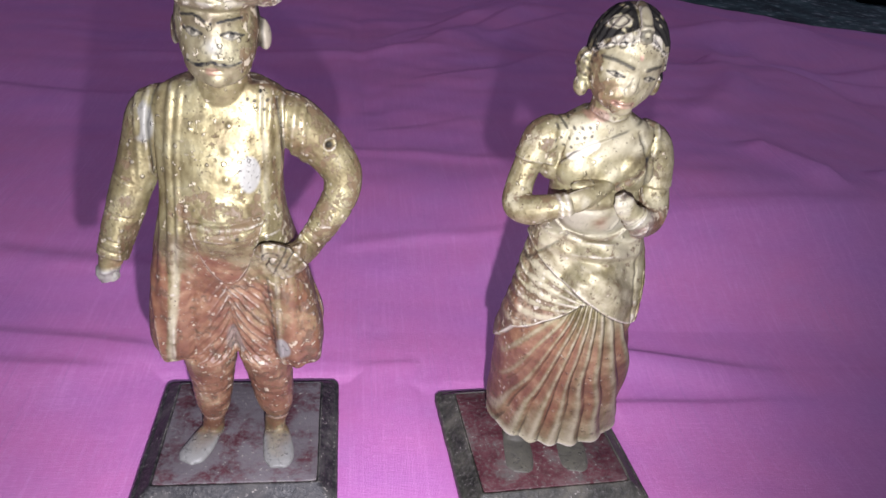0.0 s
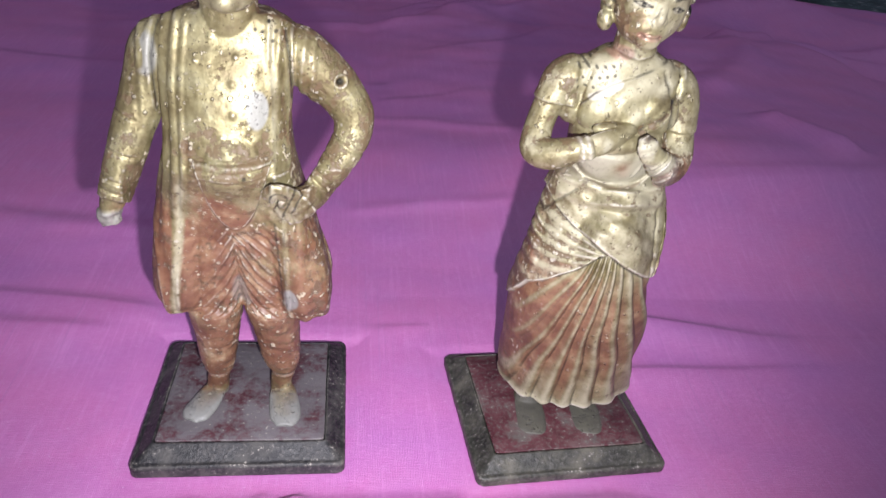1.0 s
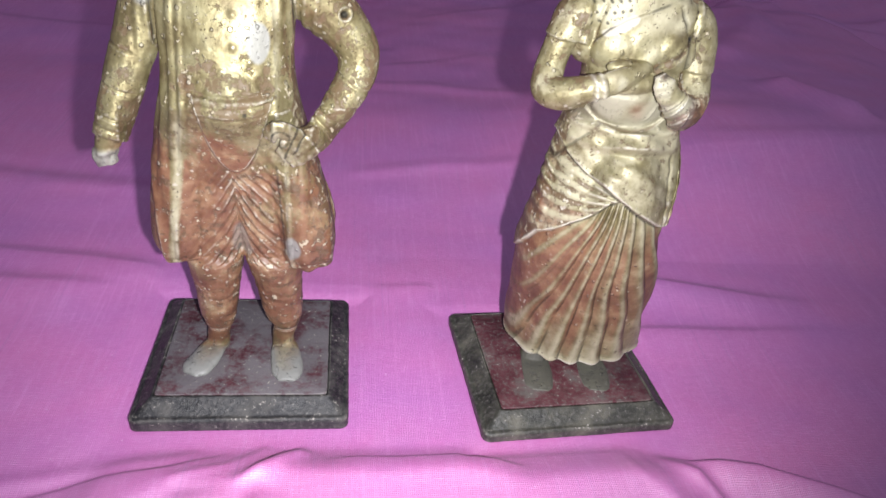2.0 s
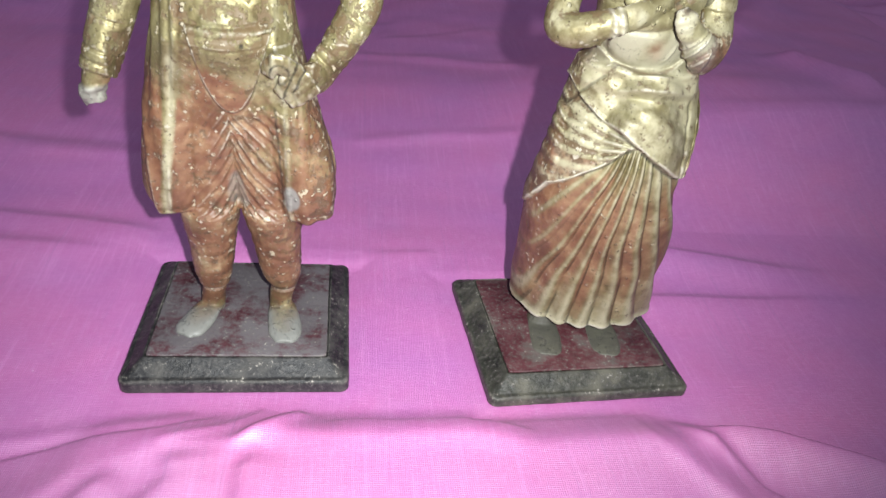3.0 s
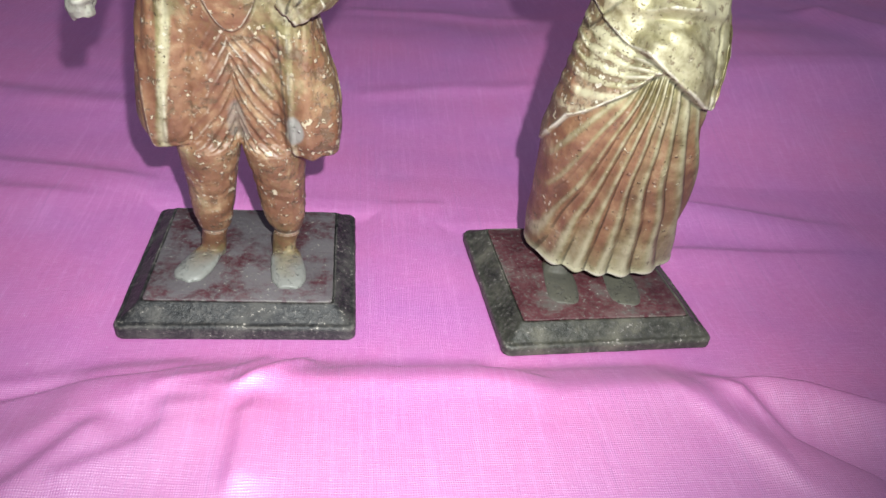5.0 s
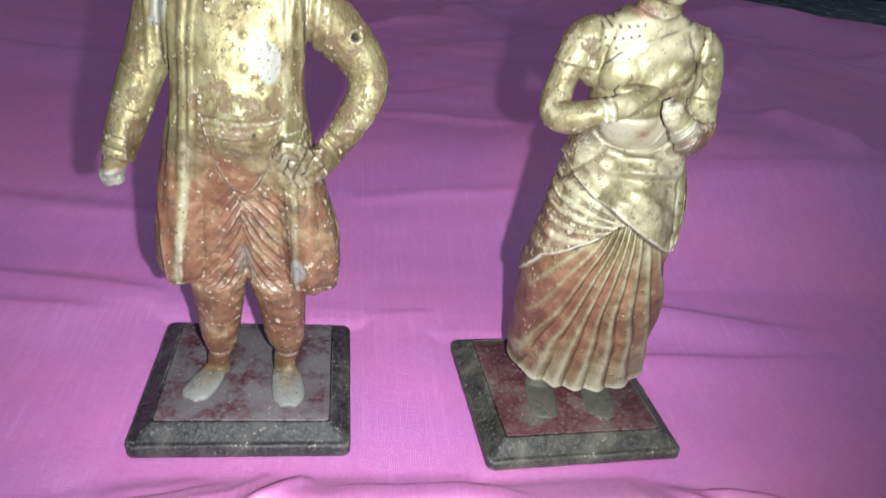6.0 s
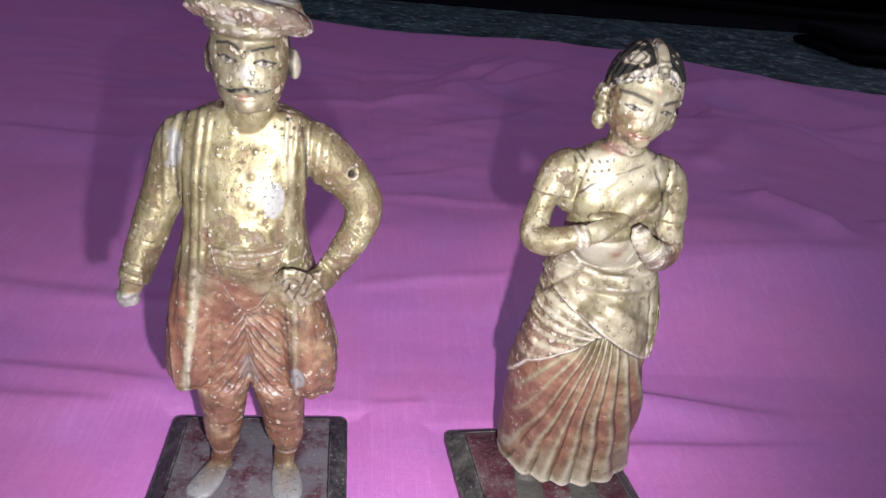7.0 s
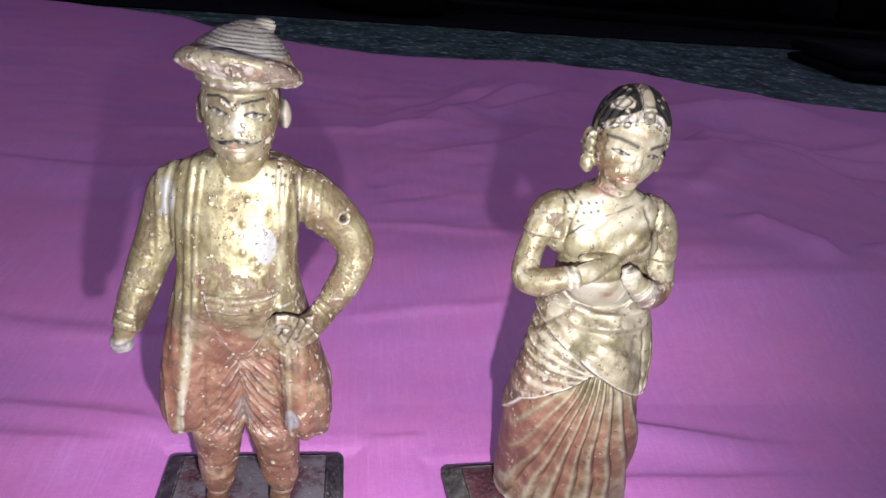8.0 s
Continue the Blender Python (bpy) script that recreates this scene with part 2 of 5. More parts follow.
# ---- mesh helpers, in centimetres ----
def part(name, bm, mat, parent=None, label="", smooth=True):
    me = bpy.data.meshes.new(name)
    bm.to_mesh(me)
    bm.free()
    me.materials.append(mat)
    for poly in me.polygons:
        poly.use_smooth = smooth
    ob = new(name, me)
    ob.parent = parent
    if label:
        ob["label"] = label
    return ob


def rings(bm, loops):
    """Bridges closed loops of points and caps both ends."""
    vs = [[bm.verts.new(p) for p in loop] for loop in loops]
    for a, b in zip(vs, vs[1:]):
        for i in range(len(a)):
            j = (i + 1) % len(a)
            bm.faces.new((a[i], a[j], b[j], b[i]))
    bm.faces.new(vs[0][::-1])
    bm.faces.new(vs[-1])


def spread(rows, n):
    """Smoothly resamples rows of numbers, keyed by their first column, to n rows."""
    rows = np.array(rows, float)
    s = np.linspace(0, len(rows) - 1, n)
    i = np.clip(s.astype(int), 0, len(rows) - 2)
    f = (s - i)[:, None]
    p = np.vstack([2 * rows[0] - rows[1], rows, 2 * rows[-1] - rows[-2]])
    a, b, c, d = p[i], p[i + 1], p[i + 2], p[i + 3]
    return b + 0.5 * f * (c - a + f * (2 * a - 5 * b + 4 * c - d + f * (3 * (b - c) + d - a)))


def loft(bm, rows, n=28, square=2.0):
    """A body of level oval sections: rows of z, cx, cy, rx, ry."""
    loops = []
    for z, cx, cy, rx, ry in spread(rows, 5 * len(rows)):
        loop = []
        for k in range(n):
            a = 2 * math.pi * k / n
            c, s = math.cos(a), math.sin(a)
            e = 2.0 / square
            loop.append((cx + rx * math.copysign(abs(c) ** e, c), cy + ry * math.copysign(abs(s) ** e, s), z))
        loops.append(loop)
    rings(bm, loops)


def limb(bm, rows, n=18, flat=1.0):
    """A round limb along a path: rows of x, y, z, radius."""
    rows = spread(rows, 6 * len(rows))
    loops, side = [], None
    for i, r in enumerate(rows):
        way = Vector(rows[min(i + 1, len(rows) - 1)][:3] - rows[max(i - 1, 0)][:3]).normalized()
        if side is None:
            side = way.cross(Vector((0, 0, 1) if abs(way.y) > 0.7 else (0, 1, 0.01))).normalized()
        side = (side - way * side.dot(way)).normalized()
        up = side.cross(way)
        loops.append([Vector(r[:3]) + (side * math.cos(a) + up * math.sin(a) * flat) * r[3] for a in (2 * math.pi * k / n for k in range(n))])
    rings(bm, loops)


def egg(bm, c, r, turn=(0, 0, 0)):
    m = pose(*c, *turn) @ Matrix.Diagonal((*r, 1))
    bmesh.ops.create_uvsphere(bm, u_segments=24, v_segments=16, radius=1, matrix=m)


def fused(bm, voxel, rounds):
    """One closed skin round all the overlapping forms."""
    me = bpy.data.meshes.new("carving")
    bm.to_mesh(me)
    bm.free()
    ob = new("carving", me)
    r = ob.modifiers.new("skin", "REMESH")
    r.mode, r.voxel_size, r.adaptivity = "VOXEL", voxel, 0.0
    s = ob.modifiers.new("soft", "SMOOTH")
    s.factor, s.iterations = 0.5, rounds
    out = bpy.data.meshes.new_from_object(ob.evaluated_get(bpy.context.evaluated_depsgraph_get()))
    bpy.data.objects.remove(ob)
    bpy.data.meshes.remove(me)
    return out


def points(me):
    co = np.empty(3 * len(me.vertices))
    me.vertices.foreach_get("co", co)
    return co.reshape(-1, 3)


def normals(me):
    no = np.empty(3 * len(me.vertices))
    me.vertex_normals.foreach_get("vector", no)
    return no.reshape(-1, 3)


def push(me, amount):
    me.vertices.foreach_set("co", (points(me) + normals(me) * amount[:, None]).ravel())
    me.update()


def store(me, name, values):
    a = me.attributes.new(name, "FLOAT", "POINT")
    a.data.foreach_set("value", np.clip(values, 0, 1).astype(np.float32))


def step(v, lo, hi):
    s = np.clip((v - lo) / (hi - lo), 0, 1)
    return s * s * (3 - 2 * s)


def bell(v, w):
    return np.exp(-((v / w) ** 2))


def lump(p, size, seed=0.0):
    """Smooth random values from -1 to 1 at points p, with features of that size."""
    q = p / size + 17.3 * (seed + 1)
    i = np.floor(q).astype(np.int64)
    f = q - i
    f = f * f * (3 - 2 * f)
    out = np.zeros(len(p))
    for dx in (0, 1):
        for dy in (0, 1):
            for dz in (0, 1):
                h = (i[:, 0] + dx) * 73856093 ^ (i[:, 1] + dy) * 19349663 ^ (i[:, 2] + dz) * 83492791
                h = (h * 1274126177 + 12345) & 0x7FFFFFFF
                v = (h % 65537) / 32768.0 - 1
                out += v * np.where(dx, f[:, 0], 1 - f[:, 0]) * np.where(dy, f[:, 1], 1 - f[:, 1]) * np.where(dz, f[:, 2], 1 - f[:, 2])
    return out


def along(u, v, pts):
    """Distance of the points (u, v) to a polyline."""
    d = np.full(len(u), 1e9)
    for (a, b), (c, e) in zip(pts, pts[1:]):
        w = np.clip(((u - a) * (c - a) + (v - b) * (e - b)) / ((c - a) ** 2 + (e - b) ** 2), 0, 1)
        d = np.minimum(d, np.hypot(u - a - w * (c - a), v - b - w * (e - b)))
    return d


def ridge(u, v, pts, height, near, far, ends=0.25):
    """A crease along a polyline: soft on its right-hand side, steeper on its left, tapering at both ends."""
    total = sum(math.dist(a, b) for a, b in zip(pts, pts[1:]))
    best, side, at, run = np.full(len(u), 1e9), np.zeros(len(u)), np.zeros(len(u)), 0.0
    for (a, b), (c, e) in zip(pts, pts[1:]):
        size = math.dist((a, b), (c, e))
        w = np.clip(((u - a) * (c - a) + (v - b) * (e - b)) / size**2, 0, 1)
        d = np.hypot(u - a - w * (c - a), v - b - w * (e - b))
        s = (c - a) * (v - b) - (e - b) * (u - a)
        closer = d < best
        best, side, at = np.where(closer, d, best), np.where(closer, s, side), np.where(closer, run + w * size, at)
        run += size
    taper = step(at, 0, ends * total) * step(at, total, (1 - ends) * total) if ends > 0 else step(at, total, 0.3 * total)
    return height * taper * bell(best, np.where(side > 0, far, near))


def curve(v, pts):
    xs, ys = zip(*pts)
    return np.interp(v, xs, ys)


def recede(me, far, eye, keep):
    """Sets the carving back, along lines towards eye, by the depths that far gives by height; keep: where it stays."""
    co = points(me)
    away = (co - np.array(eye)) / (co[:, 1] - eye[1])[:, None]
    me.vertices.foreach_set("co", (co + away * (curve(co[:, 2], far) * keep)[:, None]).ravel())
    me.update()


def finish(me, name, base, label):
    co = points(me)
    me.vertices.foreach_set("co", ((co - base) * CM).ravel())
    me.update()
    me.materials.clear()
    me.materials.append(GILT)
    me.polygons.foreach_set("use_smooth", np.ones(len(me.polygons), bool))
    me.name = name
    ob = new(name, me)
    ob.location = Vector(base) * CM
    tagged(ob, label, "figurine", "pair of carved figurines")
    return ob


# ---- setting ----
def granite_floor():
    bm = bmesh.new()
    n = 12
    grid = [[bm.verts.new((-6 + 12 * i / n, -5 + 12 * j / n, -0.004)) for i in range(n + 1)] for j in range(n + 1)]
    for j in range(n):
        for i in range(n):
            bm.faces.new((grid[j][i], grid[j][i + 1], grid[j + 1][i + 1], grid[j + 1][i]))
    return tagged(part("floor", bm, GRANITE), "dark speckled granite floor under the cloth", "floor", kind="structure")


granite_floor()


def silk_cloth():
    xs = np.concatenate([-np.geomspace(12, 110, 80)[::-1], np.arange(-11.8, 28, 0.14), np.geomspace(28.2, 190, 170)])
    ys = np.concatenate([-np.geomspace(9, 45, 14)[::-1], np.arange(-8.8, 14, 0.1), np.geomspace(14.3, 100, 200)])
    rear = [(-110, 160), (-66, 149.4), (-39, 145), (-13.7, 124), (9.6, 116), (39, 120.6), (58, 118.5), (69, 117.0), (90, 116), (112, 111.5), (190, 70)]
    gx, gy = np.meshgrid(xs, ys)
    x, v = gx.ravel(), gy.ravel()
    end = curve(x, rear) + 0.6 * np.sin(x / 5.1) * np.sin(x / 17.7)
    y = np.where(v < 40, v, 40 + (v - 40) * (end - 40) / 60)
    p = np.stack([x, y, 0 * x], 1)
    # a long soft swell before the plinths
    crest = curve(x, [(-40, -14), (-12, -8), (-7, -6.4), (-5.2, -5.4), (-4.2, -4.4), (-2.2, -3.5), (0.2, -3.2), (1.8, -2.8), (5.3, -3.1), (8.2, -2.95), (10.6, -3.5), (13, -3.3), (14.7, -3.2), (15.4, -4.2), (16.2, -5.6), (17.2, -7.2), (24, -12), (40, -16)])
    far = np.minimum(-0.9, crest + 3.2)
    z = 0.78 * step(-y, -far, -crest)
    z += 0.05 * bell(y - crest, 0.6) * step(-y, 0.9, 2.0)
    fold = lambda pts, h, w: h * bell(along(x, y, pts), w)
    z += ridge(x, y, [(15.6, -1.8), (17.3, -2.4), (19.7, -2.8), (22.3, -3.9), (27, -6.4)], 0.85, 1.5, 0.30)
    z += ridge(x, y, [(15.1, -1.4), (16.9, -3.2), (17.9, -5.3), (19.0, -6.2), (21.5, -7.8)], 0.62, 1.6, 0.45)
    z += ridge(x, y, [(-3.9, -6.9), (-2.9, -6.2), (-1.7, -5.4), (-1.2, -4.6), (-1.4, -3.4)], 0.22, 1.1, 0.38, 0.15)
    z += ridge(x, y, [(-5.2, -7.6), (-4.2, -6.2), (-3.4, -5.0), (-2.6, -4.2)], 0.28, 1.0, 0.4)
    z += ridge(x, y, [(0.8, -7.4), (0.9, -5.6), (0.9, -4.3), (1.4, -3.3)], 0.22, 0.9, 0.28)
    z += fold([(0.4, -3.1), (1.5, -2.3), (2.4, -1.5)], 0.10, 0.25)
    z += fold([(-1.8, -3.0), (0.0, -2.2), (1.0, -1.2)], 0.08, 0.25)
    z += fold([(-8, -2.6), (-3.7, -1.9), (-1.5, -1.5)], 0.10, 0.4)
    # pressed folds across the whole cloth
    z += 0.4 * curve(y + 0.02 * x, [(4, 0), (9.4, 0.36), (15, 0.10), (22.3, 0.25), (62, 0.30), (76, 0)])
    # creases beside and behind the figurines
    z += ridge(x, y, [(17.0, 10.4), (20, 9.6), (25.4, 8.6), (31, 8.0)], 0.48, 1.6, 0.6, 0)
    z += ridge(x, y, [(17.5, 5.9), (24, 5.9), (31, 6.3)], 0.20, 1.4, 0.4, 0)
    z += ridge(x, y, [(37.5, 34), (38.5, 30.3), (39.5, 26.8), (40.9, 23.2)], 0.9, 1.5, 0.5)
    z += ridge(x, y, [(47.5, 19.5), (45.8, 23), (44.2, 27)], 0.7, 1.4, 0.6)
    z += ridge(x, y, [(-6, 8.4), (-12, 8.8), (-20, 9.6)][::-1], 0.22, 2.0, 0.6)
    z += ridge(x, y, [(-22, 20), (-14, 18.6), (-8, 18), (-3, 17.6)], 0.20, 2.2, 0.9)
    z += ridge(x, y, [(4.5, 8.8), (8.5, 9.2)], 0.10, 1.2, 0.4)
    z += ridge(x, y, [(-9, -4.8), (-6.7, -3.4), (-4.9, -2.8), (-2.0, -2.4), (0.2, -1.3)], 0.22, 1.0, 0.20)
    z += ridge(x, y, [(2.8, -2.2), (4.1, -1.95), (6.0, -2.05), (8.0, -1.95), (9.5, -2.25), (11.0, -2.9)], 0.18, 0.9, 0.16)
    z += ridge(x, y, [(0.4, -3.2), (0.9, -2.7), (1.9, -1.7), (2.6, -0.9)], 0.20, 0.6, 0.18)
    z += fold([(4.5, 20.4), (9, 21.2), (14, 21.4)], 0.10, 0.6)
    z += fold([(4, 34.5), (10, 34), (16, 32)], 0.15, 0.8)
    z += fold([(6.3, 45), (5.2, 62), (5.0, 80), (6.4, 112), (7, 136)], -0.35, 1.2)
    z += fold([(4.5, 82), (15, 84), (24, 90), (33, 103), (44, 122)], 0.35, 1.8)
    z += fold([(22, 87), (33, 94), (48, 108), (60, 120)], 0.35, 2.0)
    z += fold([(-20, 60), (-4, 62), (14, 66)], 0.4, 1.4)
    z += fold([(50, 66), (62, 67), (78, 68), (100, 70), (130, 74)], 1.0, 2.0)
    z += fold([(60, 62), (80, 60), (105, 64)], -0.8, 2.5)
    z += fold([(52, 88), (66, 88), (92, 84), (125, 86)], 0.6, 2.5)
    z += fold([(38, 42), (46, 52), (50, 66)], 0.7, 2.0)
    z += ridge(x, y, [(4.9, 38.4), (10.1, 39.8), (16.9, 42.1)], 0.2, 2.2, 0.6)
    z += ridge(x, y, [(-16, 11.6), (-13, 11.3), (-9, 10.8), (-4, 9.8)], 0.22, 2.0, 0.6)
    z += ridge(x, y, [(25.3, 22.4), (32.2, 22.0), (44.1, 21.3)], 0.15, 2.0, 0.8)
    z += ridge(x, y, [(5.7, 67.4), (14.7, 78.9), (35.0, 106.1)], 0.8, 6, 1.0)
    z += ridge(x, y, [(5.0, 60.9), (13.9, 69.4), (24.3, 81.6)], 0.7, 5, 0.9)
    z += fold([(-13, 18), (-7, 17.5), (-4.5, 17)], 0.08, 0.6)
    for pts, h, soft, sharp in (([(14.5, 85), (28, 102), (51, 137)], 0.8, 7, 2.0), ([(8, 69), (17.5, 74), (24, 84), (38, 105)], 1.1, 5, 1.5), ([(20, 73), (39, 94), (47, 99)], 1.0, 5, 1.5),
                                ([(78, 134), (67, 98), (59, 81), (55, 74)], 0.5, 6, 2.0), ([(86, 127), (87, 104), (82, 71), (78, 60)], 0.8, 7, 2.5), ([(55, 84), (58.5, 69), (67, 65), (90, 62)], 1.1, 4, 1.8),
                                ([(52, 80), (58, 57), (62, 44), (66, 30)], 1.2, 5, 2.4), ([(-20, 75), (-8, 88), (-2, 100)], 0.8, 6, 2.0), ([(-35, 50), (-18, 47), (-4, 50)], 0.5, 4, 1.2), ([(8, 52), (22, 58), (34, 70)], 0.5, 4, 1.2)):
        z += ridge(x, y, pts, 0.8 * h, soft, 0.4 * sharp)
    # long pressed fold behind the plinths, and big waves at one side
    z += 1.7 * curve(y, [(9, 0), (12, 0.12), (20.4, 0.95), (21.2, 1), (22.4, 0.96), (36, 0.55), (50, 0.18), (62, 0)]) * (0.30 + 0.70 * step(x, 12, 24))
    z += 0.30 * curve(y, [(34, 0), (45, 0.5), (53, 1), (60, 0.6), (75, 0)])
    z *= 0.15 + 0.85 * step(end - y, 4, 34)
    z += curve(y, [(40, 0), (118, 3.0), (150, 3.6)]) * step(x, 98, 58)
    z += ridge(x, y, [(42.5, 8), (54.5, 72)], 3.5, 10, 40)
    z += ridge(x, y, [(56, 98), (64, 89), (74, 84), (79, 76), (84, 71), (100, 64), (125, 58)], 3.2, 8, 6.5)
    q = np.stack([x, y, 0 * x], 1)
    z += lump(q, 9.0, 1) * (0.10 + 0.002 * np.clip(y, 0, 90)) + lump(q * (1, 1.6, 1), 3.2, 2) * (0.03 + 0.0012 * np.clip(y, 0, 60))
    # it lies flat under the two plinths
    flat = np.maximum(np.abs(x) - 4.3, np.abs(y - 3.75) - 4.1)
    sunk = 0.12 * step(flat, 1.6, 0.0)
    xr, yr = (x - 13.05) * math.cos(0.078) + (y - 3.2) * math.sin(0.078), (y - 3.2) * math.cos(0.078) - (x - 13.05) * math.sin(0.078)
    flat = np.minimum(flat, np.maximum(np.abs(xr) - 4.3, np.abs(yr) - 4.1))
    z *= step(flat, -0.1, 0.9)
    z -= 0.03 + sunk
    z = np.maximum(z, -0.30)
    p[:, 2] = z
    w, h = len(xs), len(ys)
    j, i = np.meshgrid(np.arange(h - 1), np.arange(w - 1), indexing="ij")
    a = (j * w + i).ravel()
    me = bpy.data.meshes.new("silk_cloth")
    me.from_pydata((p * CM).tolist(), [], np.stack([a, a + 1, a + w + 1, a + w], 1).tolist())
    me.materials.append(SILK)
    me.polygons.foreach_set("use_smooth", np.ones(len(me.polygons), bool))
    ob = new("silk_cloth", me)
    s = ob.modifiers.new("thickness", "SOLIDIFY")
    s.thickness, s.offset = 0.0003, -1
    return tagged(ob, "creased magenta and violet silk cloth spread on a granite floor", "cloth")


silk_cloth()


# ---- plinths ----
def rounded(w, d, r, z, n=5, run=36):
    loop = []
    corners = ((w - r, d - r, 0), (r - w, d - r, 90), (r - w, r - d, 180), (w - r, r - d, 270))
    for (cx, cy, a0), (nx, ny, _) in zip(corners, corners[1:] + corners[:1]):
        for k in range(n + 1):
            a = radians(a0 + 90 * k / n)
            loop.append((cx + r * math.cos(a), cy + r * math.sin(a), z))
        ex, ey = r * math.cos(radians(a0 + 90)), r * math.sin(radians(a0 + 90))
        for k in range(1, run):
            loop.append((cx + ex + (nx - cx) * k / run, cy + ey + (ny - cy) * k / run, z))
    return loop


def slab(rows, w, d):
    """A worn block of stacked rounded outlines: rows of inset, height, corner radius."""
    bm = bmesh.new()
    fine_rows = []
    for a, b in zip(rows, rows[1:]):
        steps = max(1, int(math.dist(a[:2], b[:2]) / 0.09))
        fine_rows += [tuple(p + (q - p) * k / steps for p, q in zip(a, b)) for k in range(steps)]
    fine_rows.append(rows[-1])
    rings(bm, [[tuple(c * CM for c in q) for q in rounded(w - i, d - i, r, z)] for i, z, r in fine_rows])
    for v in bm.verts:
        if v.co.z > 0.0002:
            v.co += noise.noise_vector(v.co * 90) * 0.00022 + noise.noise_vector(v.co * 420) * 0.00009
    bm.normal_update()
    return bm


def plinth(name, m, slab_mat, panel_mat, label, foot=0.0):
    thing = new(name)
    thing.matrix_world = m
    w, d = 4.08, 3.83
    part("body", slab([(0.06, foot, 0.30), (0.0, foot + 0.06, 0.34), (0.0, 0.36, 0.34), (0.05, 0.44, 0.32), (0.13, 0.475, 0.28), (0.16, 0.46, 0.26), (0.72, 0.92, 0.14), (0.76, 0.955, 0.12), (0.80, 0.955, 0.10), (0.81, 0.91, 0.10)], w, d), slab_mat, thing)
    part("top_panel", slab([(0.86, 0.90, 0.1), (0.86, 0.965, 0.1), (0.90, 0.99, 0.1)], w, d), panel_mat, thing, "dusty dark red painted panel")
    return tagged(thing, label, "plinth", "pair of plinths")


plinth("plinth", pose(-0.0006, 0.0372, 0.0, 0, 0, 0.7), SLAB_M, PANEL_M, "square wooden plinth with sloping edges, dark grey-green with dusty red top", -0.13)
plinth("plinth", pose(0.1303, 0.0318, 0.0, 0, 0, 4.5), SLAB_W, PANEL_W, "square wooden plinth with sloping edges, olive grey with scratched red top")


# ---- the standing man figurine ----
def man_figurine():
    bm = bmesh.new()
    loft(bm, [(6.35, 0.27, 3.5, 2.3, 0.8), (6.8, 0.28, 3.35, 2.8, 1.0), (7.4, 0.3, 3.05, 3.02, 1.15), (8.3, 0.28, 2.65, 3.05, 1.3), (9.6, 0.2, 2.3, 2.78, 1.5), (11.0, 0.18, 1.95, 2.46, 1.8),
              (12.4, 0.15, 1.85, 2.1, 1.9), (13.6, 0.14, 1.9, 1.93, 1.75), (14.8, 0.15, 2.0, 1.95, 1.6), (15.8, 0.2, 2.1, 2.15, 1.4), (16.4, 0.3, 2.1, 2.25, 1.15), (16.9, 0.33, 2.0, 1.75, 0.95), (17.2, 0.36, 1.95, 1.2, 0.85)], 44, 2.2)
    loft(bm, [(6.62, -1.62, 2.3, 0.45, 0.9), (6.9, -1.70, 2.2, 0.80, 1.15), (7.45, -1.76, 2.05, 0.97, 1.3), (8.4, -1.68, 1.95, 1.02, 1.35), (9.8, -1.5, 1.85, 0.98, 1.35), (11.4, -1.2, 1.75, 0.9, 1.4), (12.6, -1.05, 1.7, 0.7, 1.3)], 28, 2.4)
    loft(bm, [(6.45, 2.3, 2.2, 0.5, 0.8), (6.8, 2.4, 2.1, 0.85, 1.1), (7.4, 2.42, 1.95, 0.98, 1.3), (8.4, 2.3, 1.85, 0.98, 1.35), (9.8, 2.0, 1.8, 0.95, 1.35), (11.4, 1.6, 1.7, 0.9, 1.4), (12.6, 1.4, 1.65, 0.7, 1.3)], 28, 2.4)
    egg(bm, (0.35, 0.95, 12.7), (1.25, 1.1, 1.6))
    # legs in gathered trousers, ankles, feet
    limb(bm, [(-0.55, 1.75, 10.4, 1.2), (-0.62, 1.9, 9.0, 1.2), (-0.85, 2.3, 7.0, 1.10), (-1.00, 2.9, 5.0, 0.88), (-1.13, 3.3, 3.4, 0.74), (-1.16, 3.45, 2.6, 0.61), (-1.2, 3.5, 2.2, 0.46), (-1.28, 3.6, 1.7, 0.44), (-1.35, 3.6, 1.05, 0.46)])
    limb(bm, [(0.98, 1.75, 10.4, 1.2), (1.08, 1.9, 9.0, 1.2), (1.18, 2.3, 7.0, 1.10), (1.27, 2.9, 5.0, 0.89), (1.35, 3.3, 3.4, 0.78), (1.42, 3.45, 2.7, 0.64), (1.42, 3.5, 2.3, 0.48), (1.3, 3.6, 1.7, 0.44), (1.28, 3.6, 1.05, 0.46)])
    limb(bm, [(-1.3, 3.9, 1.12, 0.40), (-1.45, 3.3, 1.20, 0.52), (-1.72, 2.6, 1.10, 0.60), (-2.0, 2.1, 1.02, 0.58), (-2.16, 1.8, 0.98, 0.32)], flat=0.38)
    limb(bm, [(1.28, 3.9, 1.12, 0.40), (1.37, 3.3, 1.20, 0.54), (1.52, 2.5, 1.10, 0.64), (1.60, 1.85, 1.02, 0.60), (1.60, 1.45, 0.98, 0.33)], flat=0.38)
    # the broken arm hangs down, the other hand is on the hip
    limb(bm, [(-1.1, 2.1, 16.2, 0.72), (-1.75, 2.05, 15.85, 0.84), (-2.22, 1.9, 14.8, 0.70), (-2.6, 1.65, 13.7, 0.64), (-2.95, 1.35, 12.6, 0.60), (-3.2, 1.1, 11.8, 0.55), (-3.34, 1.0, 11.35, 0.52)])
